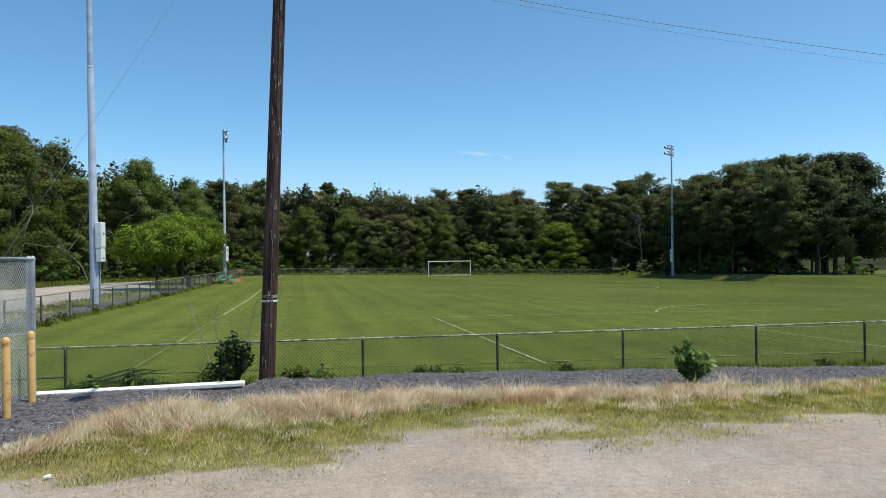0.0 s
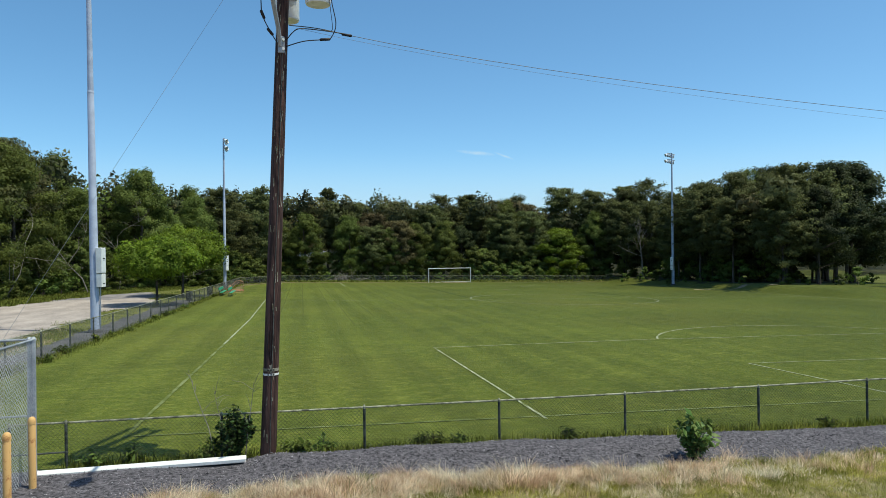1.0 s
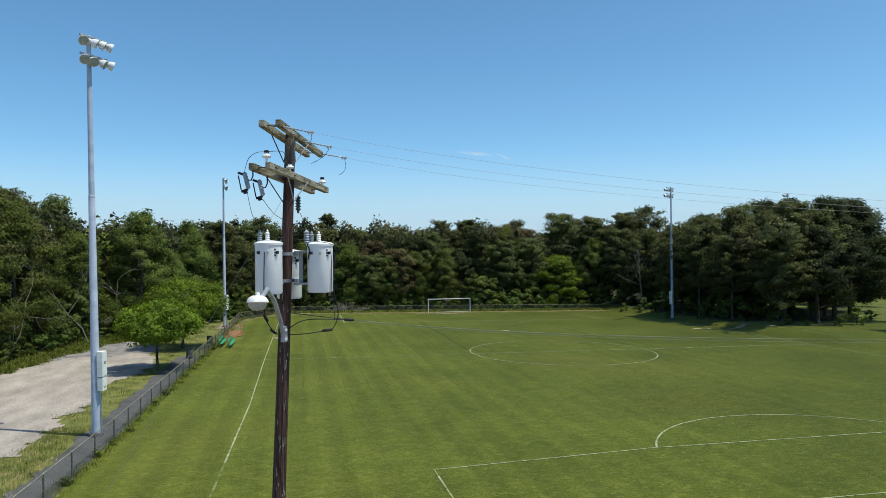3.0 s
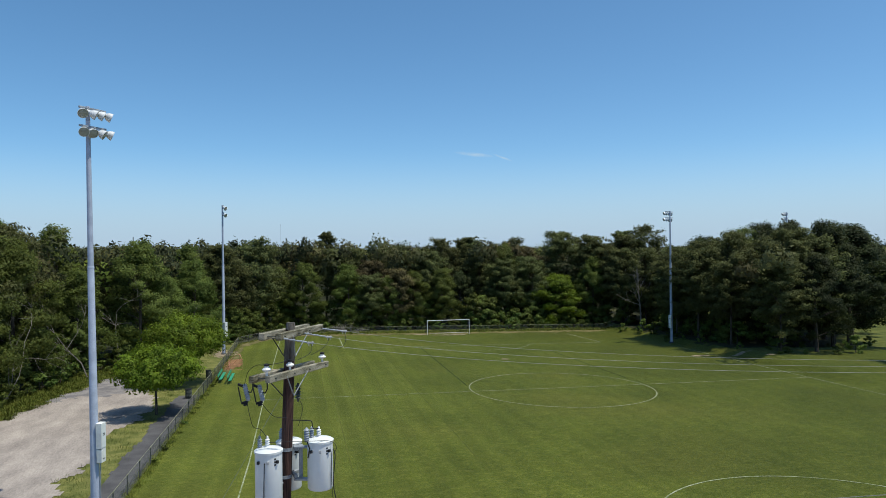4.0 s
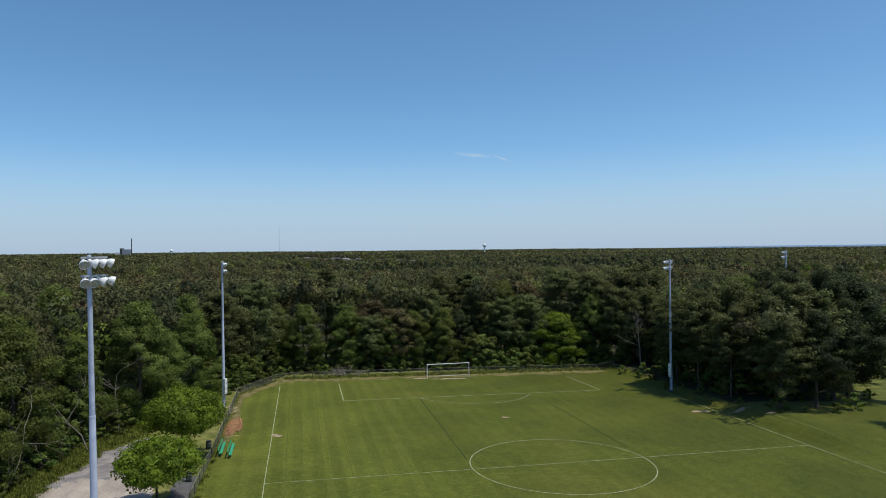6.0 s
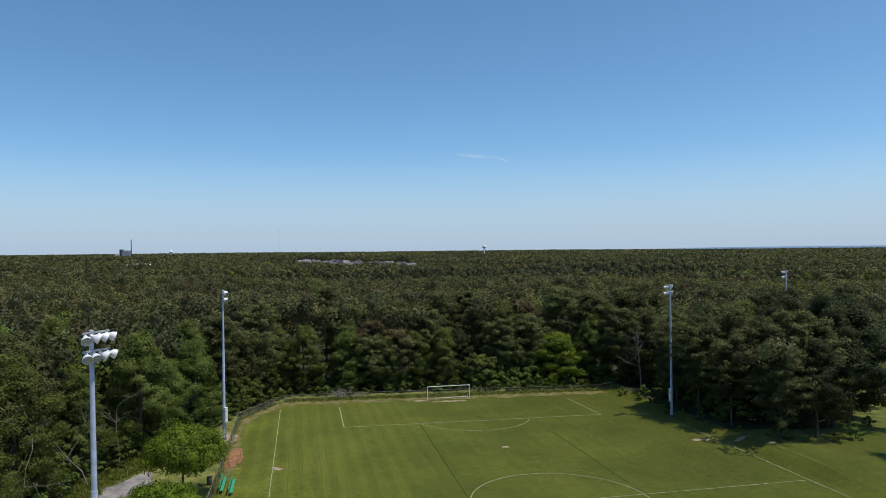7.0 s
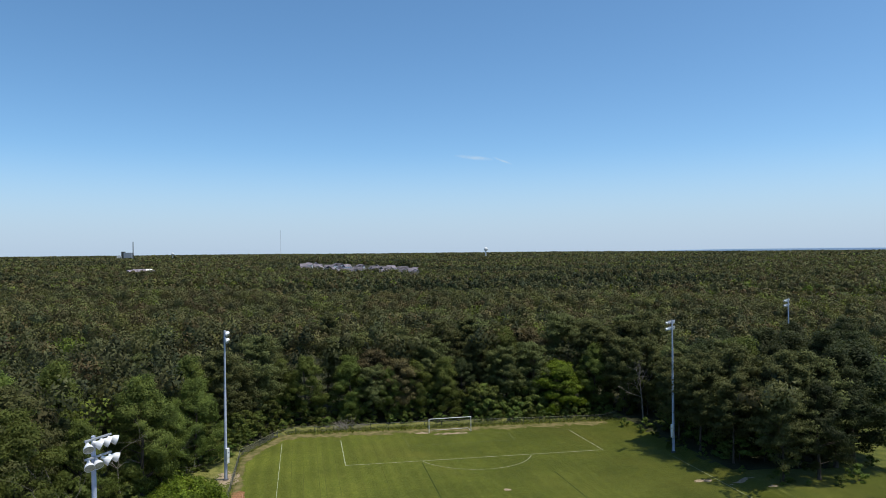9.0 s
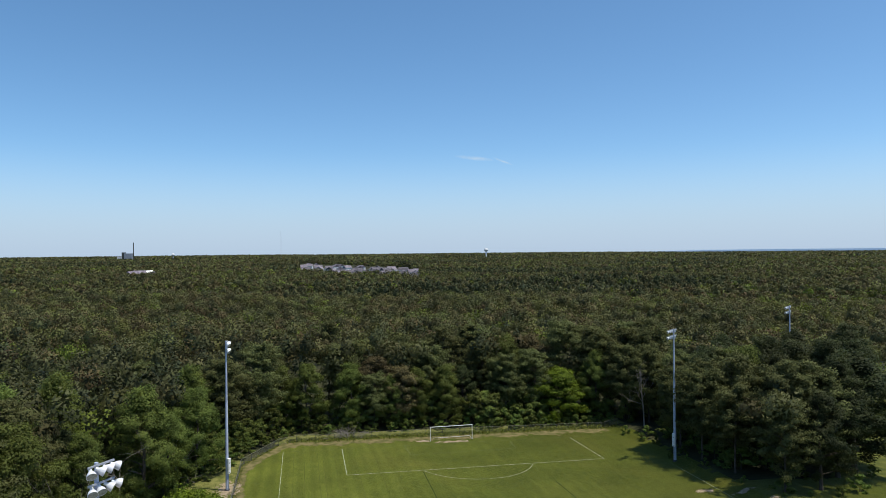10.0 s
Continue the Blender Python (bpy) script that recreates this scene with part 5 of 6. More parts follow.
for dz in (-0.07, 0.10):
    bar("bolt", [b0 + Vector((0.06, 0, dz)), b0 + Vector((0.06, -0.06, dz))], 0.025, WHITE, lamp, sides=8)

# cables round the pole
cable("service_cable", [(-0.12, 13.0, 8.12), (0.40, 12.88, 8.05), (0.89, 12.92, 7.98)], 0.009, OLD_STEEL, "twisted grey service cable clamped to the pole", "cable")
cable("service_cable", [(0.89, 12.92, 7.98), (62, 15.9, 7.3)], 0.0055, SERVICE_WIRE, "twisted aluminium service cable leading off from the pole", "cable", 1.05, 40)
cable("service_cable", [(0.0, 12.95, 8.06), (62, 16.8, 6.8)], 0.0026, SERVICE_WIRE, "thin aluminium service cable leading off from the pole", "cable", 1.1, 40)
for pts in ([(-0.56, 12.12, 9.26), (-0.575, 12.15, 8.75), (-0.58, 12.26, 8.31), (-0.56, 12.41, 8.07), (-0.42, 12.56, 7.82), (-0.31, 12.97, 7.74)],
            [(0.64, 12.80, 9.24), (0.675, 12.74, 9.12), (0.64, 12.74, 8.6), (0.72, 12.74, 8.11), (0.63, 12.74, 7.85), (0.53, 12.73, 7.81), (0.15, 12.73, 7.76), (-0.17, 12.97, 7.72)],
            [(-0.17, 12.97, 7.84), (0.01, 12.76, 7.97), (0.24, 12.81, 8.01), (0.72, 12.86, 7.99), (0.89, 12.9, 7.98)],
            [(-0.10, 13.0, 9.77), (0.19, 12.85, 9.78), (0.26, 12.9, 9.74), (0.29, 12.93, 9.61), (0.40, 12.94, 9.60)]):
    cable("drop_lead", pts, 0.0095, RUBBER, "black insulated drop lead from a transformer", "cable")
cable("drop_lead", [(0.62, 12.78, 9.2), (0.61, 12.77, 8.6), (0.66, 12.78, 8.08), (0.64, 12.8, 7.99)], 0.006, RUBBER, "thin black drop lead from a transformer", "cable")
for at, ahead in (((-0.56, 12.40, 8.09), (0.06, 0.08, -0.13)), ((-0.44, 12.54, 7.84), (0.10, 0.10, -0.09)), ((0.52, 12.73, 7.81), (-0.2, 0.0, -0.02)), ((0.93, 12.92, 7.97), (0.2, 0.01, -0.02))):
    at, ahead = Vector(at), Vector(ahead)
    splice = part("cable_splice", tube(bmesh.new(), [at - ahead * 0.5, at - ahead * 0.4, at + ahead * 0.4, at + ahead * 0.5], [0.010, 0.026, 0.026, 0.010], 8), RUBBER, None, "", True)
    tagged(splice, "black sleeve joining two cables beside the pole", "cable splice", "cable splices")
for pts in ([(-0.84, 12.2, 10.30), (-0.79, 12.23, 10.02), (-0.74, 12.27, 9.86), (-0.63, 12.33, 9.8), (-0.52, 12.42, 9.62)], [(-0.635, 12.34, 9.80), (-0.64, 12.38, 9.66), (-0.645, 12.42, 9.56)],
            [(-0.60, 12.5, 10.20), (-0.41, 12.62, 9.95), (-0.19, 13.0, 9.82)], [(-0.89, 12.15, 10.58), (-0.81, 12.11, 10.85), (-0.67, 12.08, 10.96), (-0.5, 12.02, 10.97), (-0.24, 12.1, 10.99), (-0.18, 12.8, 10.95)],
            [(-0.65, 12.42, 9.54), (-0.26, 12.5, 9.51), (0.18, 12.62, 9.46), (0.59, 12.75, 9.40), (0.70, 12.75, 9.28), (0.655, 12.78, 9.16)],
            [(0.05, 13.55, 10.02), (0.10, 13.5, 9.85), (0.02, 13.44, 9.55)]):
    cable("tap_wire", pts, 0.0048, RUBBER, "thin dark tap wire between arm and transformer", "cable")
cable("ground_wire", [on_pole(7.9, 0.02, -0.115), on_pole(6.0, 0.03, -0.122), on_pole(3.0, 0.02, -0.136), on_pole(0.35, 0.03, -0.147)], 0.007, OLD_STEEL, "dark ground wire running down the pole", "cable")
cable("guy_wire", [on_pole(10.2, -0.13, 0.0), (-6.15, 12.52, gz(-6.15, 12.52))], 0.0026, GALV, "thin steel guy wire from pole to ground", "guy wire")

# ---- chain-link fences ----
def mesh_wires(name, a, b, low, high, pitch, r, mat, parent):
    """Woven diamonds between the points a and b: two families of slanting wires, each a thin three-sided bar."""
    a, b = Vector(a), Vector(b)
    d = b - a
    flat = Vector((d.x, d.y, 0))
    length, along = flat.length, flat.normalized()
    off = Vector((-along.y, along.x, 0))
    h = high - low
    verts, faces = [], []
    for sign in (1, -1):
        s = -h if sign > 0 else 0.0
        while s < (length if sign > 0 else length + h):
            u0, u1 = max(0.0, s if sign > 0 else s - h), min(length, s + h if sign > 0 else s)
            if u1 - u0 > 0.02:
                z0, z1 = (u0 - s, u1 - s) if sign > 0 else (s - u0, s - u1)
                p = [a + along * u + Vector((0, 0, d.z * u / length + low + z)) + off * sign * 0.004 for u, z in ((u0, z0), (u1, z1))]
                side = (along - Vector((0, 0, sign))) * 0.7
                base = len(verts)
                for q in p:
                    verts += [q + off * r, q + side * r - off * r * 0.6, q - side * r - off * r * 0.6]
                faces += [(base, base + 1, base + 4, base + 3), (base + 1, base + 2, base + 5, base + 4), (base + 2, base, base + 3, base + 5)]
            s += pitch
    return raw(name, [tuple(v) for v in verts], faces, mat, parent)


def fence_run(points, high, spacing, pitch, wire, label, post_mat, rail_mat, wire_mat, post_r=0.03):
    """A fence along the points, one thing, with a post, a rail and a woven mesh for each bay."""
    thing = empty("chain_link_fence", points[0][0], points[0][1], 0, label, "chain-link fence")
    home = Vector((points[0][0], points[0][1], 0))
    for p, q in zip(points, points[1:]):
        k = max(1, round(math.dist(p, q) / spacing))
        for i in range(k):
            a = [p[j] + (q[j] - p[j]) * i / k for j in (0, 1)]
            b = [p[j] + (q[j] - p[j]) * (i + 1) / k for j in (0, 1)]
            za, zb = gz(*a), gz(*b)
            if high < 1.6 and a[1] < 13.75 and a[0] > -5:      # the front fence stands at field level behind the bank
                za, zb = (0.955 - 0.0066 * u[0] - high for u in (a, b))
            o = Vector((a[0], a[1], za)) - home
            e = Vector((b[0] - a[0], b[1] - a[1], zb - za))
            bar("post", [o + Vector((0, 0, -0.1)), o + Vector((0, 0, high - 0.01))], post_r, post_mat, thing)
            part("post_cap", lathe(bmesh.new(), [(post_r * 1.15, high - 0.03), (post_r * 1.2, high + 0.01), (post_r * 0.6, high + 0.045), (0.004, high + 0.05)], 8, Matrix.Translation(o)), rail_mat, thing)
            bar("top_rail", [o + Vector((0, 0, high)), o + e + Vector((0, 0, high))], 0.019, rail_mat, thing)
            mesh_wires("mesh", o, o + e, 0.04, high + 0.03, pitch, wire, wire_mat, thing)


def mid_rail(a, b, z, mat):
    """A brace between two fence posts at half their height, with its clamps."""
    thing = empty("fence_brace", a[0], a[1], 0, "weathered steel brace rail across a chain-link bay", "fence brace", "fence braces")
    o, e = Vector((0, 0, z)), Vector((b[0] - a[0], b[1] - a[1], z))
    bar("rail", [o, e], 0.017, mat, thing)
    for p in (o, e):
        part("clamp", lathe(bmesh.new(), [(0.030, -0.02), (0.034, -0.015), (0.034, 0.015), (0.030, 0.02)], 10, Matrix.Translation(p)), mat, thing)


FRONT = [(-4.95, 13.32), (-4.05, 13.33), (-1.42, 13.33), (1.21, 13.32), (3.9, 13.30), (6.64, 13.33), (9.83, 13.38), (12.7, 13.46), (24.5, 13.7)]
fence_run(FRONT, 1.03, 2.75, 0.075, 0.0023, "low weathered chain-link fence along the field", POST_STEEL, RAIL_STEEL, POST_STEEL, 0.026)
mid_rail((-4.93, 13.32), (-4.05, 13.33), 0.46, OLD_STEEL)
mid_rail((-4.32, 12.45), (-7.0, 12.45), 1.32, GALV)
fence_run([(-9.55, 13.4), (-9.4, 25), (-9.05, 37), (-8.85, 51), (-8.6, 77), (-8.6, 107.5), (-3.4, 118.4), (-0.5, 120.3)], 1.12, 3.0, 0.17, 0.0032,
          "low grey chain-link fence beside the path", OLD_STEEL, RAIL_STEEL, FENCE_WIRE, 0.035)
fence_run([(-0.5, 120.3), (22, 120.6), (58.5, 119.6)], 1.12, 3.05, 0.24, 0.0045, "low grey chain-link fence behind the goal", OLD_STEEL, RAIL_STEEL, FENCE_WIRE, 0.035)
fence_run([(-4.25, 12.42), (-4.25, 3.0)], 2.28, 2.9, 0.08, 0.0024, "tall galvanised chain-link fence beside the bollards", GALV, GALV, GALV, 0.04)
fence_run([(-4.32, 12.45), (-15.0, 12.45)], 2.28, 2.7, 0.085, 0.0024, "tall galvanised chain-link fence across the path", GALV, GALV, GALV, 0.04)

# ---- front lot ----
for x, y, h, lean in ((-4.02, 10.72, 1.17, 0.4), (-4.05, 11.75, 1.14, -0.3)):
    b = empty("bollard", x, y, gz(x, y) - 0.05, "faded yellow steel bollard with rusty patches and domed cap", "bollard", "bollards")
    b.matrix_basis = pose(x, y, gz(x, y) - 0.05, lean, lean * 0.6, 0)
    part("pipe", lathe(bmesh.new(), [(0.053, 0), (0.053, h - 0.06), (0.049, h - 0.05)], 20), BOLLARD, b, "", True)
    part("cap", lathe(bmesh.new(), [(0.057, h - 0.065), (0.058, h - 0.02), (0.047, h + 0.02), (0.026, h + 0.042), (0.004, h + 0.048)], 20), BOLLARD, b, "pale domed cap", True)
slab = box("kerb_beam", (3.40, 0.22, 0.072), Matrix.Translation((-2.64, 12.62, 0.312)) @ pose(0, 0, 0, 0.6, -0.3, 0.2), WHITE, None, "", 0.012)
tagged(slab, "long white painted concrete beam lying on the gravel bank", "kerb")


def leafy(name, x, y, h, w, stems, leaves, size, mat, seed, label, category, long=2.0, group=""):
    """A bush of thin stems from one root, each with its leaves."""
    gen = np.random.default_rng(seed)
    thing = empty(name, x, y, gz(x, y) - 0.02, label, category, group)
    bm = bmesh.new()
    pts, nrm = [], []
    for i in range(stems):
        a, lean = gen.uniform(0, 6.283), gen.uniform(0.1, 1.0)
        tip = Vector((math.cos(a) * lean * w / 2, math.sin(a) * lean * w / 2, h * gen.uniform(0.55, 1.0) * (1.1 - 0.3 * lean)))
        mid = Vector((tip.x * 0.35, tip.y * 0.35, tip.z * 0.55))
        tube(bm, [(0, 0, 0), mid, tip], [0.012, 0.008, 0.003], 5)
        for j in range(leaves):
            t = gen.uniform(0.25, 1.03)
            p = mid * (2 * t) if t < 0.5 else mid.lerp(tip, 2 * t - 1)
            d = Vector(gen.normal(0, 1, 3)).normalized()
            pts.append(np.array(p) + np.array(d) * size * 0.7)
            nrm.append(np.array([d.x * 0.5, d.y * 0.5, 0.9]))
    part("stems", bm, BARK, thing)
    ob = new("leaves", quads_mesh("leaves", leaf_blades(np.array(pts), np.array(nrm), size, gen, long, 4)[0], mat))
    ob.parent = thing
    return thing


BROAD = material("broad_leaf", (0.075, 0.13, 0.028), (0.19, 0.27, 0.075), 6, 0.45, 0, 20, island=0.3, leaf=0.3)
IVY = material("ivy_leaf", (0.018, 0.035, 0.010), (0.055, 0.085, 0.022), 6, 0.45, 0, 20, island=0.45, leaf=0.2)
leafy("broadleaf_weed", 6.88, 11.2, 0.86, 0.80, 34, 15, 0.080, BROAD, 5, "upright green weed with broad pale leaves", "weed", 2.2)
leafy("ivy_bush", -1.18, 12.98, 1.02, 0.78, 60, 34, 0.062, IVY, 6, "dark ivy-covered bush beside the utility pole", "bush", 1.4)
leafy("ivy_bush", -1.55, 12.95, 0.55, 0.5, 22, 16, 0.055, SHRUB_LEAF, 8, "low green bush beside the utility pole", "bush", 1.6)
leafy("ivy_bush", -0.05, 12.88, 0.34, 0.65, 34, 20, 0.06, SHRUB_LEAF, 9, "low green weeds at the foot of the pole", "bush", 1.6)
for i, (x, h) in enumerate(((0.4, 0.25), (2.3, 0.22), (2.6, 0.28), (3.1, 0.2), (-3.0, 0.3), (5.4, 0.18), (8.6, 0.2), (11.6, 0.22), (-3.6, 0.2))):
    leafy("fence_weed", x, 13.42, h + 0.15, 0.55, 24, 8, 0.045, SHRUB_LEAF, 30 + i, "small green weed growing along the fence", "weed", 3.0, "fence weeds")
gen = np.random.default_rng(77)
for i in range(18):
    y = 22 + i * 2.9 + gen.uniform(-1, 1)
    x = float(np.interp(y, [25, 37, 51, 77], [-9.25, -8.9, -8.7, -8.45])) + gen.uniform(-0.1, 0.25)
    leafy("fence_weed", x, y, gen.uniform(0.2, 0.45), gen.uniform(0.4, 1.0), 20, 7, 0.07, VERGE_BLADE if i % 3 else SHRUB_LEAF, 60 + i, "small green weed growing along the fence", "weed", 2.4, "fence weeds")
for i, (x, y, h, l) in enumerate(((-1.45, 12.95, 1.75, -0.62), (-1.25, 13.0, 1.45, -0.35), (-0.98, 12.9, 1.5, 0.22))):
    bm = bmesh.new()
    g2 = np.random.default_rng(140 + i)
    pts = [Vector((0, 0, 0)), Vector((l * 0.25, 0.02, h * 0.4)), Vector((l * 0.6, 0.0, h * 0.75)), Vector((l * 0.8, 0.03, h))]
    tube(bm, pts, [0.010, 0.008, 0.005, 0.002], 5)
    for k in range(7):
        t = g2.uniform(0.4, 0.95)
        p = pts[1].lerp(pts[3], (t - 0.3) / 0.7)
        q = p + Vector((g2.uniform(-0.4, 0.3), g2.uniform(-0.15, 0.15), g2.uniform(-0.02, 0.35)))
        tube(bm, [p, p.lerp(q, 0.5) + Vector((0, 0, 0.05)), q], [0.004, 0.003, 0.0015], 4)
    sap = part("bare_sapling", bm, DEAD_WOOD)
    sap.matrix_basis = pose(x, y, gz(x, y) - 0.02)
    tagged(sap, "leafless grey sapling with thin twigs", "sapling", "bare saplings")


# ---- grass, stones ----
def blades(name, xs, ys, hs, per, mat, gen, label, width=0.006, spread=0.06, lean=0.5, sway=0.0):
    """Tufts of tapering blades at the given roots."""
    x, y, h = (np.repeat(v, per) for v in (xs, ys, hs))
    k = len(x)
    x, y = x + gen.normal(0, spread, k), y + gen.normal(0, spread, k)
    z = ground_z(x, y) + 0.05
    h = h * gen.uniform(0.45, 1.15, k)
    a, t = gen.uniform(0, 6.283, k), gen.normal(0, lean, k)
    if sway:
        drift = 2.6 * np.sin(x * 2.3 + 1.9 * np.sin(y * 3.1)) + 1.8 * np.sin(y * 4.3 + 1.2 * np.sin(x * 5.1))
        swept = gen.uniform(0, 1, k) < sway
        a, t = np.where(swept, drift + gen.normal(0, 0.45, k), a), np.where(swept, np.abs(gen.normal(lean, 0.35, k)), t)
    root = np.stack([x, y, z], 1)
    tip = root + np.stack([np.cos(a) * h * t, np.sin(a) * h * t, h * (1 - 0.25 * np.abs(t))], 1)
    mid = root * 0.5 + tip * 0.5 + np.stack([0 * x, 0 * x, h * 0.12], 1)
    b = gen.uniform(0, 6.283, k)
    side = np.stack([np.cos(b), np.sin(b), 0 * b], 1) * (width * gen.uniform(0.6, 1.5, k))[:, None]
    r0, r1, m0, m1 = root - side, root + side, mid - side * 0.8, mid + side * 0.8
    q = np.stack([r0, r1, m1, r0, m1, m0, m0, m1, tip], 1).reshape(-1, 3, 3)
    up_facing = np.stack([gen.normal(0, 0.35, k), gen.normal(0, 0.35, k), np.ones(k)], 1)
    ob = new(name, quads_mesh(name, q, mat, 3, np.repeat(up_facing, 3, axis=0)))
    return tagged(ob, label, "grass", kind="stuff")


gen = np.random.default_rng(11)
X, Y = gen.uniform(-4.1, 16, 34000), gen.uniform(6.8, 12.2, 34000)
ok = gen.uniform(0, 1, len(X)) < grassiness(X, Y) ** 1.3
X, Y = X[ok], Y[ok]
back = np.clip((Y - grass_low(X)) / (grass_high(X) - grass_low(X)), 0, 1)
clump = 0.5 + 0.30 * np.sin(X * 1.7 + 2.3 * np.sin(Y * 1.9 + X * 0.6)) * np.sin(Y * 2.6 + 0.8 * X) + 0.30 * np.sin(X * 5.3 + 1.9 * np.sin(Y * 4.1)) * np.sin(Y * 6.7 + 1.4 * np.sin(X * 3.1))
rise = np.exp(-((back - 0.80) / 0.24) ** 2)
eastward = np.interp(X, [-4, 3.5, 6.5, 9, 16], [1.05, 0.95, 0.5, 0.25, 0.2])
dry = gen.uniform(0, 1, len(X)) < np.clip((0.06 + 1.5 * rise * np.clip(clump - 0.18, 0, 1)) * eastward, 0.04, 0.93)
H = 0.055 + 0.19 * rise * (0.15 + 0.95 * clump) * np.interp(X, [-4, -3.3, -2.85, -2.3, 5, 8, 16], [0.15, 0.22, 0.5, 1.05, 1.0, 0.6, 0.6])
pink = dry & (np.sin(X * 2.1 + 1.3 * np.sin(Y * 3.3)) + gen.normal(0, 0.5, len(X)) > 0.2)
for take, tone, name in ((dry & ~pink, STRAW, "dry_grass"), (pink, PINK_STRAW, "russet_grass")):
    blades(name, X[take], Y[take], H[take] * 1.2, 30, tone, gen, "tall straw-coloured dry grass on the verge", 0.0019, 0.075, 0.8, 0.65)
blades("green_grass", X[~dry], Y[~dry], H[~dry] * 0.9 + 0.012, 8, GREEN_BLADE, gen, "short yellow-green grass on the verge", 0.0022, 0.09, 0.8, 0.5)
low_green = gen.uniform(0, 1, len(X)) < 0.35
blades("under_grass", X[low_green], Y[low_green], H[low_green] * 0.55 + 0.02, 12, GREEN_BLADE, gen, "green grass at the foot of the dry stalks", 0.0022, 0.10, 0.9)
X, Y = gen.uniform(-3.6, 9.5, 2600), gen.uniform(8.0, 11.4, 2600)
back = np.clip((Y - grass_low(X)) / (grass_high(X) - grass_low(X)), 0, 1)
ok = (grassiness(X, Y) > 0.5) & (gen.uniform(0, 1, len(X)) < np.exp(-((back - 0.80) / 0.20) ** 2) * np.interp(X, [-3.6, -2.9, -2.2, 4, 7, 9.5], [0.02, 0.15, 0.6, 0.5, 0.2, 0.06]) * (0.25 + 1.3 * np.sin(X * 1.9 + 1.7 * np.sin(Y * 2.2)) ** 2))
for k, (tone, name) in enumerate(((STRAW, "straw_tufts"), (PINK_STRAW, "pink_tufts"))):
    take = np.flatnonzero(ok)[k::2]
    blades(name, X[take], Y[take], gen.uniform(0.18, 0.40, len(take)), 75, tone, gen, "arching tufts of pale dry grass on the verge", 0.0020, 0.06, 1.0, 0.75)
# single weeds and thin tufts scattered over the bare sand
X, Y = gen.uniform(-3.5, 12, 1500), gen.uniform(5.6, 9.6, 1500)
ok = (Y < grass_low(X) + 0.3) & (gen.uniform(0, 1, 1500) < 0.5 * np.exp(-(np.maximum(0, grass_low(X) - Y) / 0.42) ** 2) * (0.4 + np.sin(X * 3.1 + Y) ** 2))
blades("stray_grass", X[ok], Y[ok], gen.uniform(0.015, 0.045, ok.sum()), 22, GREEN_BLADE, gen, "stray tufts of grass on the bare sand", 0.0022, 0.045, 1.3)
X = np.repeat(np.linspace(-4.1, 24, 900), 2) + gen.normal(0, 0.05, 1800)
blades("fence_grass", X, 13.35 + gen.normal(0.05, 0.10, 1800), gen.uniform(0.06, 0.28, 1800), 7, VERGE_BLADE, gen, "unmown grass along the front fence", 0.005, 0.05, 0.4)
Y = gen.uniform(14, 118, 2600)
X = np.interp(Y, [13.4, 25, 37, 51, 77, 107.5, 118], [-9.55, -9.4, -9.05, -8.85, -8.6, -8.6, -3.6]) + gen.normal(0.1, 0.2, 2600)
blades("side_grass", X, Y, gen.uniform(0.08, 0.28, 2600), 9, VERGE_BLADE, gen, "unmown grass along the side fence", 0.006, 0.15, 0.6)
X = gen.uniform(-2, 58, 2400)
blades("far_grass", X, gen.normal(120.6, 0.7, 2400), gen.uniform(0.15, 0.5, 2400), 7, VERGE_BLADE, gen, "tall weedy grass behind the far fence", 0.03, 0.25, 0.4)
X, Y = gen.uniform(-24, -11, 3000), gen.uniform(38, 100, 3000)
ok = ~in_lot(X, Y) & (X > -22)
blades("verge_grass", X[ok], Y[ok], gen.uniform(0.08, 0.30, ok.sum()), 9, VERGE_BLADE, gen, "rough green grass round the gravel lot", 0.008, 0.3, 0.7)

Y = gen.uniform(50, 96, 5200)
near_edge = np.interp(Y, [45, 58, 80, 95, 110], [-29.5, -25.0, -22.0, -17.0, -13.5])
X = near_edge + gen.uniform(-1.4, 3.4, 5200)
ok = ~in_lot(X, Y)
blades("edge_weeds", X[ok], Y[ok], gen.uniform(0.12, 0.50, ok.sum()) * np.clip(1.1 - (X - near_edge)[ok] / 4.5, 0.25, 1), 12, VERGE_BLADE, gen, "bright green weeds between gravel lot and woods", 0.020, 0.30, 1.0)
X, Y = gen.uniform(-13.2, -10.9, 900), gen.uniform(15, 40, 900)
ok = ~in_lot(X, Y)
tawny = ok & (gen.uniform(0, 1, 900) < np.interp(Y, [15, 27, 34], [0.8, 0.55, 0.08]))
blades("lot_straw", X[tawny], Y[tawny], gen.uniform(0.10, 0.30, tawny.sum()), 16, PINK_STRAW, gen, "dry straw grass between gravel lot and path", 0.004, 0.16, 0.8, 0.5)
ok &= ~tawny
blades("lot_grass", X[ok], Y[ok], gen.uniform(0.08, 0.24, ok.sum()), 14, VERGE_BLADE, gen, "green grass between gravel lot and path", 0.005, 0.20, 0.8)


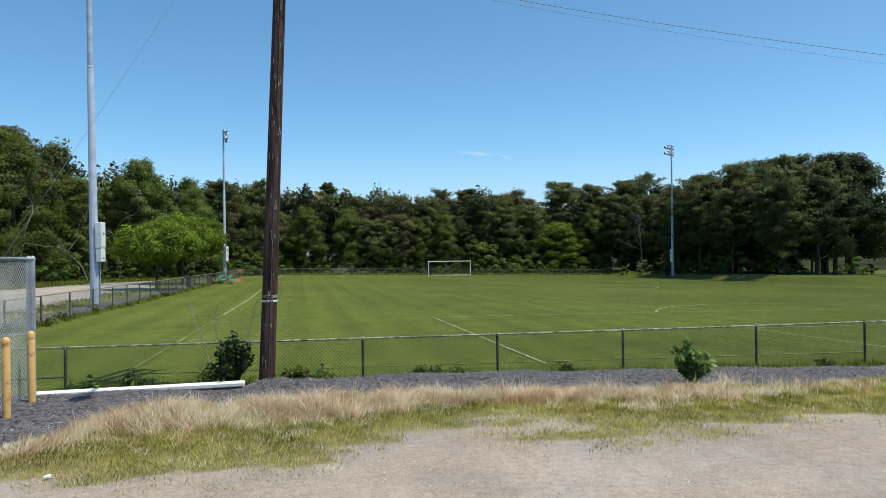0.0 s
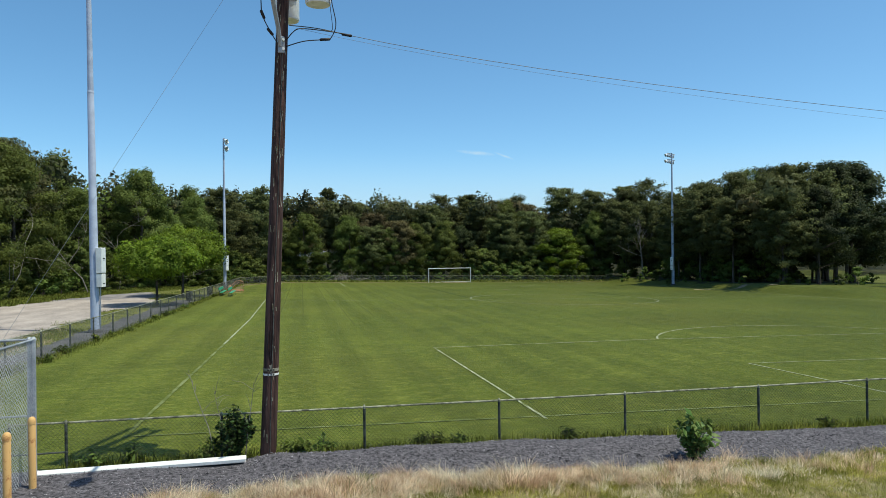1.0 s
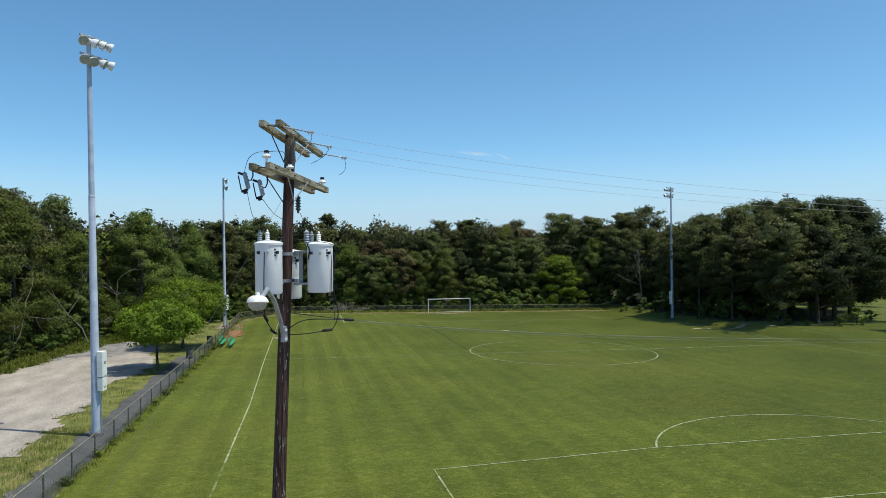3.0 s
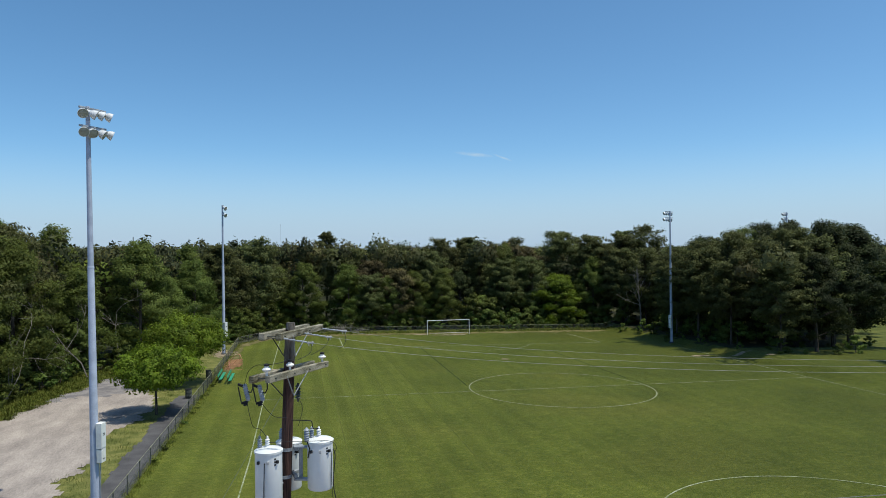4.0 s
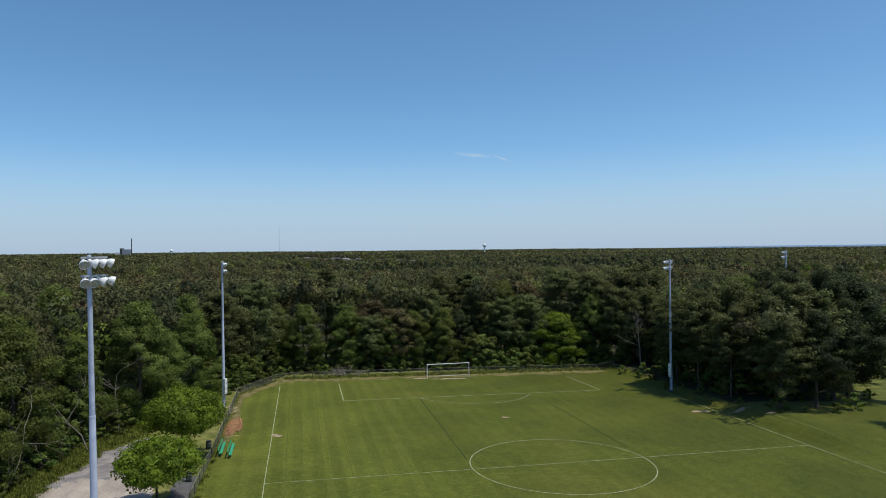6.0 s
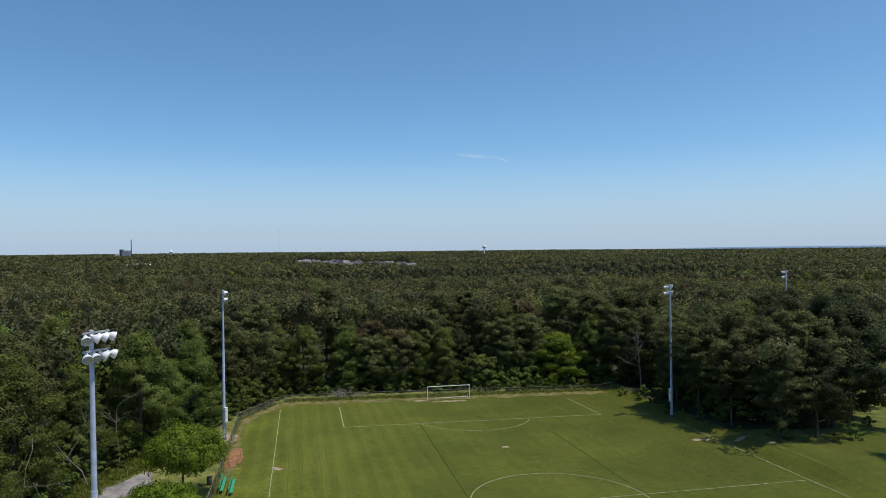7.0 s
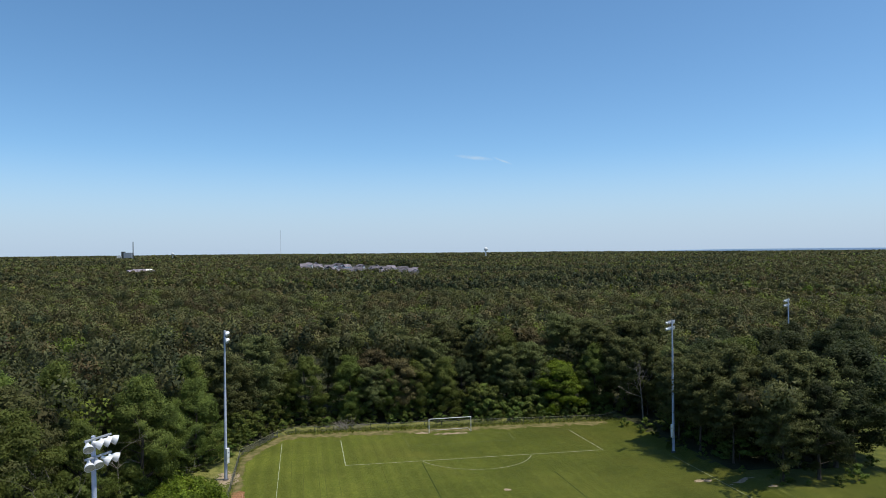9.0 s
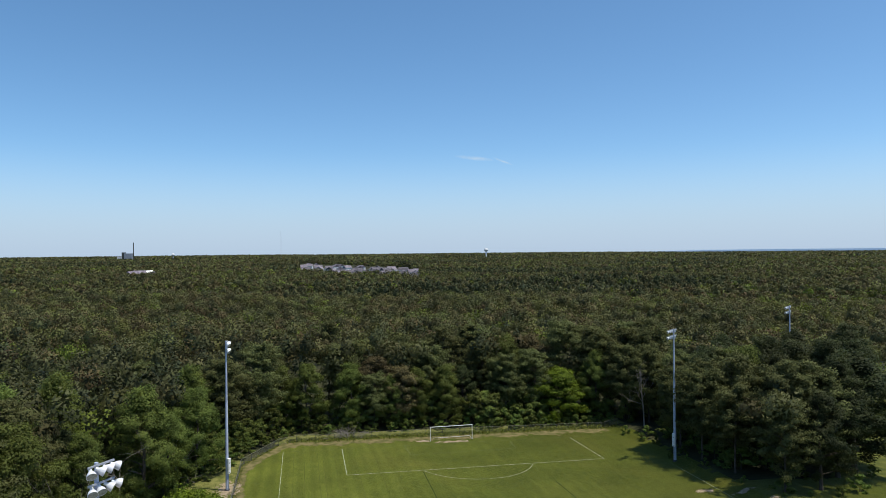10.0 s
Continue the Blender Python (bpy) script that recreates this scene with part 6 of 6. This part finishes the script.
def stones(name, xs, ys, sizes, mat, gen, label):
    """Loose stones: squashed, uneven four-sided double pyramids."""
    k = len(xs)
    ring = np.array([(1, 0, 0), (0, 1, 0), (-1, 0, 0), (0, -1, 0), (0, 0, 0.8), (0, 0, -0.5)], float)
    v = ring[None] * gen.uniform(0.6, 1.3, (k, 6, 3)) * sizes[:, None, None]
    a = gen.uniform(0, 6.283, k)
    c, s = np.cos(a)[:, None], np.sin(a)[:, None]
    v = np.stack([v[..., 0] * c - v[..., 1] * s, v[..., 0] * s + v[..., 1] * c, v[..., 2]], -1)
    v += np.stack([xs, ys, ground_z(xs, ys) + 0.05], 1)[:, None]
    f = np.array([(0, 1, 4), (1, 2, 4), (2, 3, 4), (3, 0, 4)])
    ob = new(name, quads_mesh(name, v[:, f].reshape(-1, 3, 3), mat, 3))
    return tagged(ob, label, "gravel", kind="stuff")


X, Y = gen.uniform(-6, 16, 36000), gen.uniform(8.4, 13.25, 36000)
ok = (Y > grass_high(X) - 0.2) | (X < -3.4)
stones("bank_gravel", X[ok], Y[ok], 0.004 + 0.020 * gen.uniform(0, 1, ok.sum()) ** 2.5, STONE, gen, "loose dark gravel on the bank")
X, Y = gen.uniform(-4, 14, 17000), gen.uniform(4.6, 9.5, 17000)
ok = Y < grass_low(X) + 0.2
stones("lot_pebbles", X[ok], Y[ok], 0.003 + 0.010 * gen.uniform(0, 1, ok.sum()) ** 2.6, PALE_STONE, gen, "scattered pale pebbles on the front lot")

bm = bmesh.new()
bmesh.ops.create_icosphere(bm, subdivisions=2, radius=0.5)
for v in bm.verts:
    v.co = Vector((v.co.x * 0.085, v.co.y * 0.055, v.co.z * 0.04)) * (1 + 0.5 * noise.noise(v.co * 4))
rock = part("pale_rock", bm, PORCELAIN)
rock.matrix_basis = pose(-2.52, 7.70, gz(-2.52, 7.70) + 0.05, 0, 0, 20)
tagged(rock, "small chalky white rock on the gravel", "rock")

# ---- goals and benches ----
goal = empty("soccer_goal", 25.7, 116.4, gz(25.7, 116.4), "white full-size soccer goal with a slack net", "soccer goal")
zt = 2.44
for s in (-1, 1):
    bar("post", [(s * 3.71, 0, 0), (s * 3.71, 0, zt + 0.05)], 0.06, WHITE, goal, sides=12)
    bar("top_stay", [(s * 3.71, 0, zt), (s * 3.71, 0.8, zt - 0.05), (s * 3.71, 2.0, 0.06)], 0.03, OLD_STEEL, goal)
    bar("ground_bar", [(s * 3.71, 0, 0.05), (s * 3.71, 2.0, 0.05)], 0.035, WHITE, goal)
bar("crossbar", [(-3.77, 0, zt + 0.05), (3.77, 0, zt + 0.05)], 0.06, WHITE, goal, sides=12)
bar("rear_bar", [(-3.71, 2.0, 0.05), (3.71, 2.0, 0.05)], 0.035, WHITE, goal)
mesh_wires("net", (-3.7, 1.55, 0), (3.7, 1.55, 0), 0.06, 1.6, 0.30, 0.006, OLD_STEEL, goal)


def bench(x, y, label):
    b = empty("team_bench", x, y, gz(x, y), label, "bench", "team benches")
    box("seat", (0.30, 4.4, 0.045), pose(0, 0, 0.44), BENCH_GREEN, b, "green enamelled seat plank", 0.01)
    box("backrest", (0.045, 4.4, 0.26), pose(-0.24, 0, 0.78, 0, -10, 0), BENCH_GREEN, b, "green enamelled backrest plank", 0.01)
    for dy in (-1.7, 0.0, 1.7):
        bar("leg", [(0.16, dy, 0), (0.10, dy, 0.42), (-0.18, dy, 0.44)], 0.022, OLD_STEEL, b)
        bar("back_leg", [(-0.30, dy, 0), (-0.19, dy, 0.44), (-0.28, dy, 0.88)], 0.022, OLD_STEEL, b)
    return b


bench(-7.75, 76.2, "long green metal team bench on the touchline grass")
bench(-6.75, 75.4, "long green metal team bench on the touchline grass")
small = empty("practice_goal", -7.5, 84.6, gz(-7.5, 84.6), "orange pipe practice goal with torn netting", "practice goal", rz=8)
for s in (-1, 1):
    bar("post", [(1.0, s * 1.9, 0), (1.0, s * 1.9, 1.25)], 0.026, ORANGE, small)
    bar("rear_stay", [(1.0, s * 1.9, 1.25), (0.5, s * 1.9, 1.2), (-0.9, s * 1.9, 0.05)], 0.022, ORANGE, small)
    bar("ground_bar", [(1.0, s * 1.9, 0.04), (-0.9, s * 1.9, 0.04)], 0.022, ORANGE, small)
bar("crossbar", [(1.0, -1.9, 1.25), (1.0, 1.9, 1.25)], 0.026, ORANGE, small)
bar("rear_bar", [(-0.9, -1.9, 0.04), (-0.9, 1.9, 0.04)], 0.022, ORANGE, small)
mesh_wires("net", (-0.3, -1.9, 0), (-0.3, 1.9, 0), 0.05, 0.8, 0.16, 0.006, ORANGE, small)
for x, y in ((-9.75, 66.5), (-9.3, 77.5)):
    can = empty("trash_barrel", x, y, gz(x, y), "dark steel trash barrel beside the fence", "trash barrel", "trash barrels")
    part("drum", lathe(bmesh.new(), [(0.28, 0), (0.29, 0.02), (0.285, 0.28), (0.295, 0.30), (0.285, 0.32), (0.285, 0.58), (0.295, 0.60), (0.285, 0.62), (0.285, 0.88)], 18), OLD_STEEL, can, "", True)
    part("rim", lathe(bmesh.new(), [(0.285, 0.86), (0.30, 0.87), (0.30, 0.90), (0.27, 0.90)], 18), RUBBER, can, "", True)

# the dead tree at the corner of the field
gen = np.random.default_rng(5)
bm = bmesh.new()


def branch(a, d, length, r, depth):
    pts, p, v = [Vector(a)], Vector(a), Vector(d).normalized()
    for k in range(4):
        v = (v + Vector(gen.normal(0, 0.16, 3)) + Vector((0, 0, 0.05))).normalized()
        p = p + v * length / 4
        pts.append(p.copy())
    tube(bm, pts, [r * (1 - 0.2 * k) for k in range(5)], 5)
    if depth:
        for k in range(4 if depth > 1 else 3):
            i = gen.integers(1, 5)
            side = Vector(gen.normal(0, 1, 3))
            branch(pts[i], v * 0.7 + side * 0.75 + Vector((0, 0, 0.25)), length * gen.uniform(0.4, 0.62), r * 0.45, depth - 1)


tube(bm, [(0, 0, -0.2), (-0.1, 0, 2.5), (-0.35, 0, 5.0), (-0.5, 0.1, 7.4), (-0.55, 0.1, 9.6)], [0.15, 0.12, 0.095, 0.06, 0.015], 7)
for z, dx, dz, long in ((3.6, -1.0, 0.30, 4.4), (4.6, 0.75, 1.0, 3.6), (5.2, -0.8, 1.1, 4.0), (6.0, 0.6, 1.3, 3.2), (6.4, -0.5, 1.2, 3.0), (7.2, 0.4, 1.2, 2.2), (4.0, -0.6, 0.9, 2.8)):
    branch((-0.07 * z, 0, z), (dx, gen.uniform(-0.4, 0.4), dz), long, 0.055, 2)
dead = part("dead_tree", bm, DEAD_WOOD)
dead.matrix_basis = pose(62.2, 116.6, gz(62.2, 116.6)) @ Matrix.Scale(1.1, 4)
tagged(dead, "bare grey dead tree at the corner of the woods", "dead tree")

# a heap of cut branches behind the far fence
bm = bmesh.new()
for k in range(46):
    a, lean = gen.uniform(0, 6.283), gen.uniform(0.15, 0.9)
    p = Vector((gen.normal(0, 1.5), gen.normal(0, 0.6), 0.0))
    q = p + Vector((math.cos(a) * 1.9, math.sin(a) * 0.9, 0.35 + 1.5 * lean * math.exp(-(p.x / 1.8) ** 2)))
    m = p.lerp(q, 0.5) + Vector((0, 0, gen.uniform(0.1, 0.5)))
    tube(bm, [p, m, q], [0.045, 0.032, 0.010], 5)
    for j in range(2):
        e = m.lerp(q, gen.uniform(0, 0.8))
        tube(bm, [e, e + Vector(gen.normal(0, 0.4, 3)) + Vector((0, 0, 0.25))], [0.016, 0.005], 4)
heap = part("brush_pile", bm, DEAD_WOOD)
heap.matrix_basis = pose(8.2, 122.0, gz(8.2, 122.0))
tagged(heap, "grey heap of cut branches behind the far fence", "brush pile")

# bare snags along the left woods
for x, y, h, lean, turn in ((-25.0, 65.5, 1.0, 14, 30), (-21.8, 79.5, 1.3, 20, 200), (-20.4, 86.5, 1.1, 10, 120), (-17.8, 99.5, 1.2, 16, 300)):
    bm = bmesh.new()
    branch((0, 0, -0.2), (0.1, 0, 1), 6.4, 0.06, 3)
    snag = part("dead_tree", bm, DEAD_WOOD)
    snag.matrix_basis = pose(x, y, gz(x, y)) @ pose(0, 0, 0, 0, 0, turn) @ pose(0, 0, 0, 0, lean, 0) @ Matrix.Scale(h, 4)
    tagged(snag, "thin bare grey snag leaning at the woods' edge", "dead tree", "bare snags")

# ---- far buildings ----
def house(x, y, w, d, h, turn, label, group="far houses", roofing=None):
    th = empty("house", x, y, gz(x, y), label, "house", group, turn)
    wall = box("wall", (w, d, h), pose(0, 0, h / 2), HOUSE_WALL, th)
    bm = bmesh.new()
    rise = d * 0.36
    v = [bm.verts.new(p) for p in ((-w / 2 - 0.4, -d / 2 - 0.5, h - 0.1), (w / 2 + 0.4, -d / 2 - 0.5, h - 0.1), (w / 2 + 0.4, d / 2 + 0.5, h - 0.1), (-w / 2 - 0.4, d / 2 + 0.5, h - 0.1), (-w / 2 - 0.4, 0, h + rise), (w / 2 + 0.4, 0, h + rise))]
    for f in ((0, 1, 5, 4), (2, 3, 4, 5), (0, 4, 3), (1, 2, 5), (3, 2, 1, 0)):
        bm.faces.new([v[i] for i in f])
    part("roof", bm, roofing or HOUSE_ROOF, th)
    for i in range(3):
        box("window", (1.4, 0.12, 1.5), pose(-w / 3 + i * w / 3, -d / 2 - 0.03, h * 0.65), PANE, th)
    return th


gen = np.random.default_rng(21)
for row in range(7):
    for i in range(9):
        u = (i - 4) / 4 * 0.92 + gen.normal(0, 0.05)
        d = suburb_near(u) + (suburb_far(u) - suburb_near(u)) * (0.10 + row * 0.13) + gen.normal(0, 9)
        house((SUBURB[0] + SUBURB[1] * u) * d, d, gen.uniform(12, 17), gen.uniform(9, 12), gen.uniform(5.5, 7.0), gen.uniform(-35, 35) + 90 * (gen.uniform() < 0.45), "pale two-storey house with a grey roof far off in the woods")
for k, (x, y) in enumerate(((-176, 846), (-171, 864), (-187, 850), (-163, 856))):
    house(x, y, 13 - 2 * k, 9, 9.6 - 0.5 * k, 10 + 28 * k, "white building showing among the far treetops", roofing=HOUSE_WALL if k == 1 else HOUSE_ROOF)
mill = empty("industrial_block", -598, 2700, -1, "grey industrial block on the far horizon", "building")
box("hall", (26, 30, 36), pose(0, 0, 18), GALV, mill, "blue-grey main hall")
box("tower", (10, 20, 40), pose(-17, 0, 20), OLD_STEEL, mill, "dark boiler tower")
box("annexe", (16, 24, 25), pose(-29, 0, 12.5), HOUSE_WALL, mill, "pale low annexe")
chimney = empty("chimney", -582, 2700, -1, "tall thin grey chimney on the far horizon", "chimney")
bar("stack", [(0, 0, 0), (0, 0, 76)], [1.9, 1.4], OLD_STEEL, chimney, sides=10)
for x, y, s in ((660, 2360, 1.0), (-455, 2760, 0.85)):
    tower = empty("water_tower", x, y, -6, "pale water tower on the far horizon", "water tower", "water towers")
    tower.scale = (s, s, s)
    part("tank", lathe(bmesh.new(), [(1, 33), (5.5, 36), (7.5, 40), (5.5, 45), (1, 47)], 16), TANK, tower, "", True)
    part("stem", lathe(bmesh.new(), [(3.5, 0), (2.2, 4), (2.0, 35)], 12), TANK, tower, "", True)
# the bay beyond the woods, a thin strip under the sky
bm = bmesh.new()
rows = [[bm.verts.new((r * math.sin(radians(a)), r * math.cos(radians(a)), z * (0.35 + 0.65 * float(smooth(22, 36, a))))) for a in np.linspace(20, 64, 45)] for r, z in ((4650, 2.0), (4760, 12.0), (4860, 18.0), (4960, 22.0))]
for p, q in zip(rows, rows[1:]):
    for k in range(44):
        bm.faces.new((p[k], p[k + 1], q[k + 1], q[k]))
tagged(part("water_bay", bm, BAY), "blue-grey strip of open bay on the horizon", "bay", kind="structure")
for x, y, h in ((-48, 2300, 105), (-960, 2300, 75)):
    mast = empty("radio_mast", x, y, -2, "thin radio mast on the far horizon", "radio mast", "radio masts")
    bar("lattice", [(0, 0, 0), (0, 0, h)], 0.26, GALV, mast, sides=4)

# two thin wisps of cirrus, far off
CIRRUS = bpy.data.materials.new("cirrus")
CIRRUS.use_nodes = True
n, ln = CIRRUS.node_tree.nodes, CIRRUS.node_tree.links.new
fluff, fade, thin, blend = n.new("ShaderNodeTexNoise"), n.new("ShaderNodeMapRange"), n.new("ShaderNodeBsdfTransparent"), n.new("ShaderNodeMixShader")
uv, reach, lens_shape, soft_edge = n.new("ShaderNodeTexCoord"), n.new("ShaderNodeVectorMath"), n.new("ShaderNodeMapRange"), n.new("ShaderNodeMath")
fluff.inputs["Scale"].default_value, fluff.inputs["Detail"].default_value = 0.012, 5
ln(uv.outputs["Object"], fluff.inputs["Vector"])
shift = n.new("ShaderNodeMapping")
shift.inputs["Scale"].default_value = (1 / 120, 1 / 14, 0)
ln(uv.outputs["Object"], shift.inputs["Vector"])
reach.operation = "LENGTH"
ln(shift.outputs[0], reach.inputs[0])
lens_shape.inputs["From Min"].default_value, lens_shape.inputs["From Max"].default_value = 1.0, 0.1
ln(reach.outputs["Value"], lens_shape.inputs["Value"])
fade.inputs["From Min"].default_value, fade.inputs["From Max"].default_value, fade.inputs["To Max"].default_value = 0.30, 0.62, 0.6
ln(fluff.outputs[0], fade.inputs["Value"])
soft_edge.operation = "MULTIPLY"
ln(lens_shape.outputs[0], soft_edge.inputs[0])
ln(fade.outputs[0], soft_edge.inputs[1])
ln(soft_edge.outputs[0], blend.inputs[0])
ln(thin.outputs[0], blend.inputs[1])
glow = n.new("ShaderNodeEmission")
glow.inputs["Color"].default_value, glow.inputs["Strength"].default_value = (0.80, 0.90, 1.0, 1), 0.72
ln(glow.outputs[0], blend.inputs[2])
ln(blend.outputs[0], n["Material Output"].inputs["Surface"])
for yaw, pitch, size, tilt in ((14.75, 8.05, 1.15, 7), (17.1, 7.75, 0.62, 22)):
    a, b = radians(yaw), radians(pitch)
    at = Vector((math.sin(a) * math.cos(b), math.cos(a) * math.cos(b), math.sin(b))) * 4600
    bm = bmesh.new()
    bmesh.ops.create_grid(bm, x_segments=12, y_segments=4, size=1)
    for v in bm.verts:
        v.co.x, v.co.y, v.co.z = v.co.x * 120, v.co.y * 14, 3 * math.sin(v.co.x * 4)
    cloud = part("backdrop_cirrus", bm, CIRRUS)
    cloud.matrix_basis = look(at, (0, 0, 0)) @ pose(0, 0, 0, 0, 0, tilt) @ Matrix.Scale(size, 4)
    tagged(cloud, "thin white wisp of cirrus cloud high in the sky", "cloud", kind="structure")
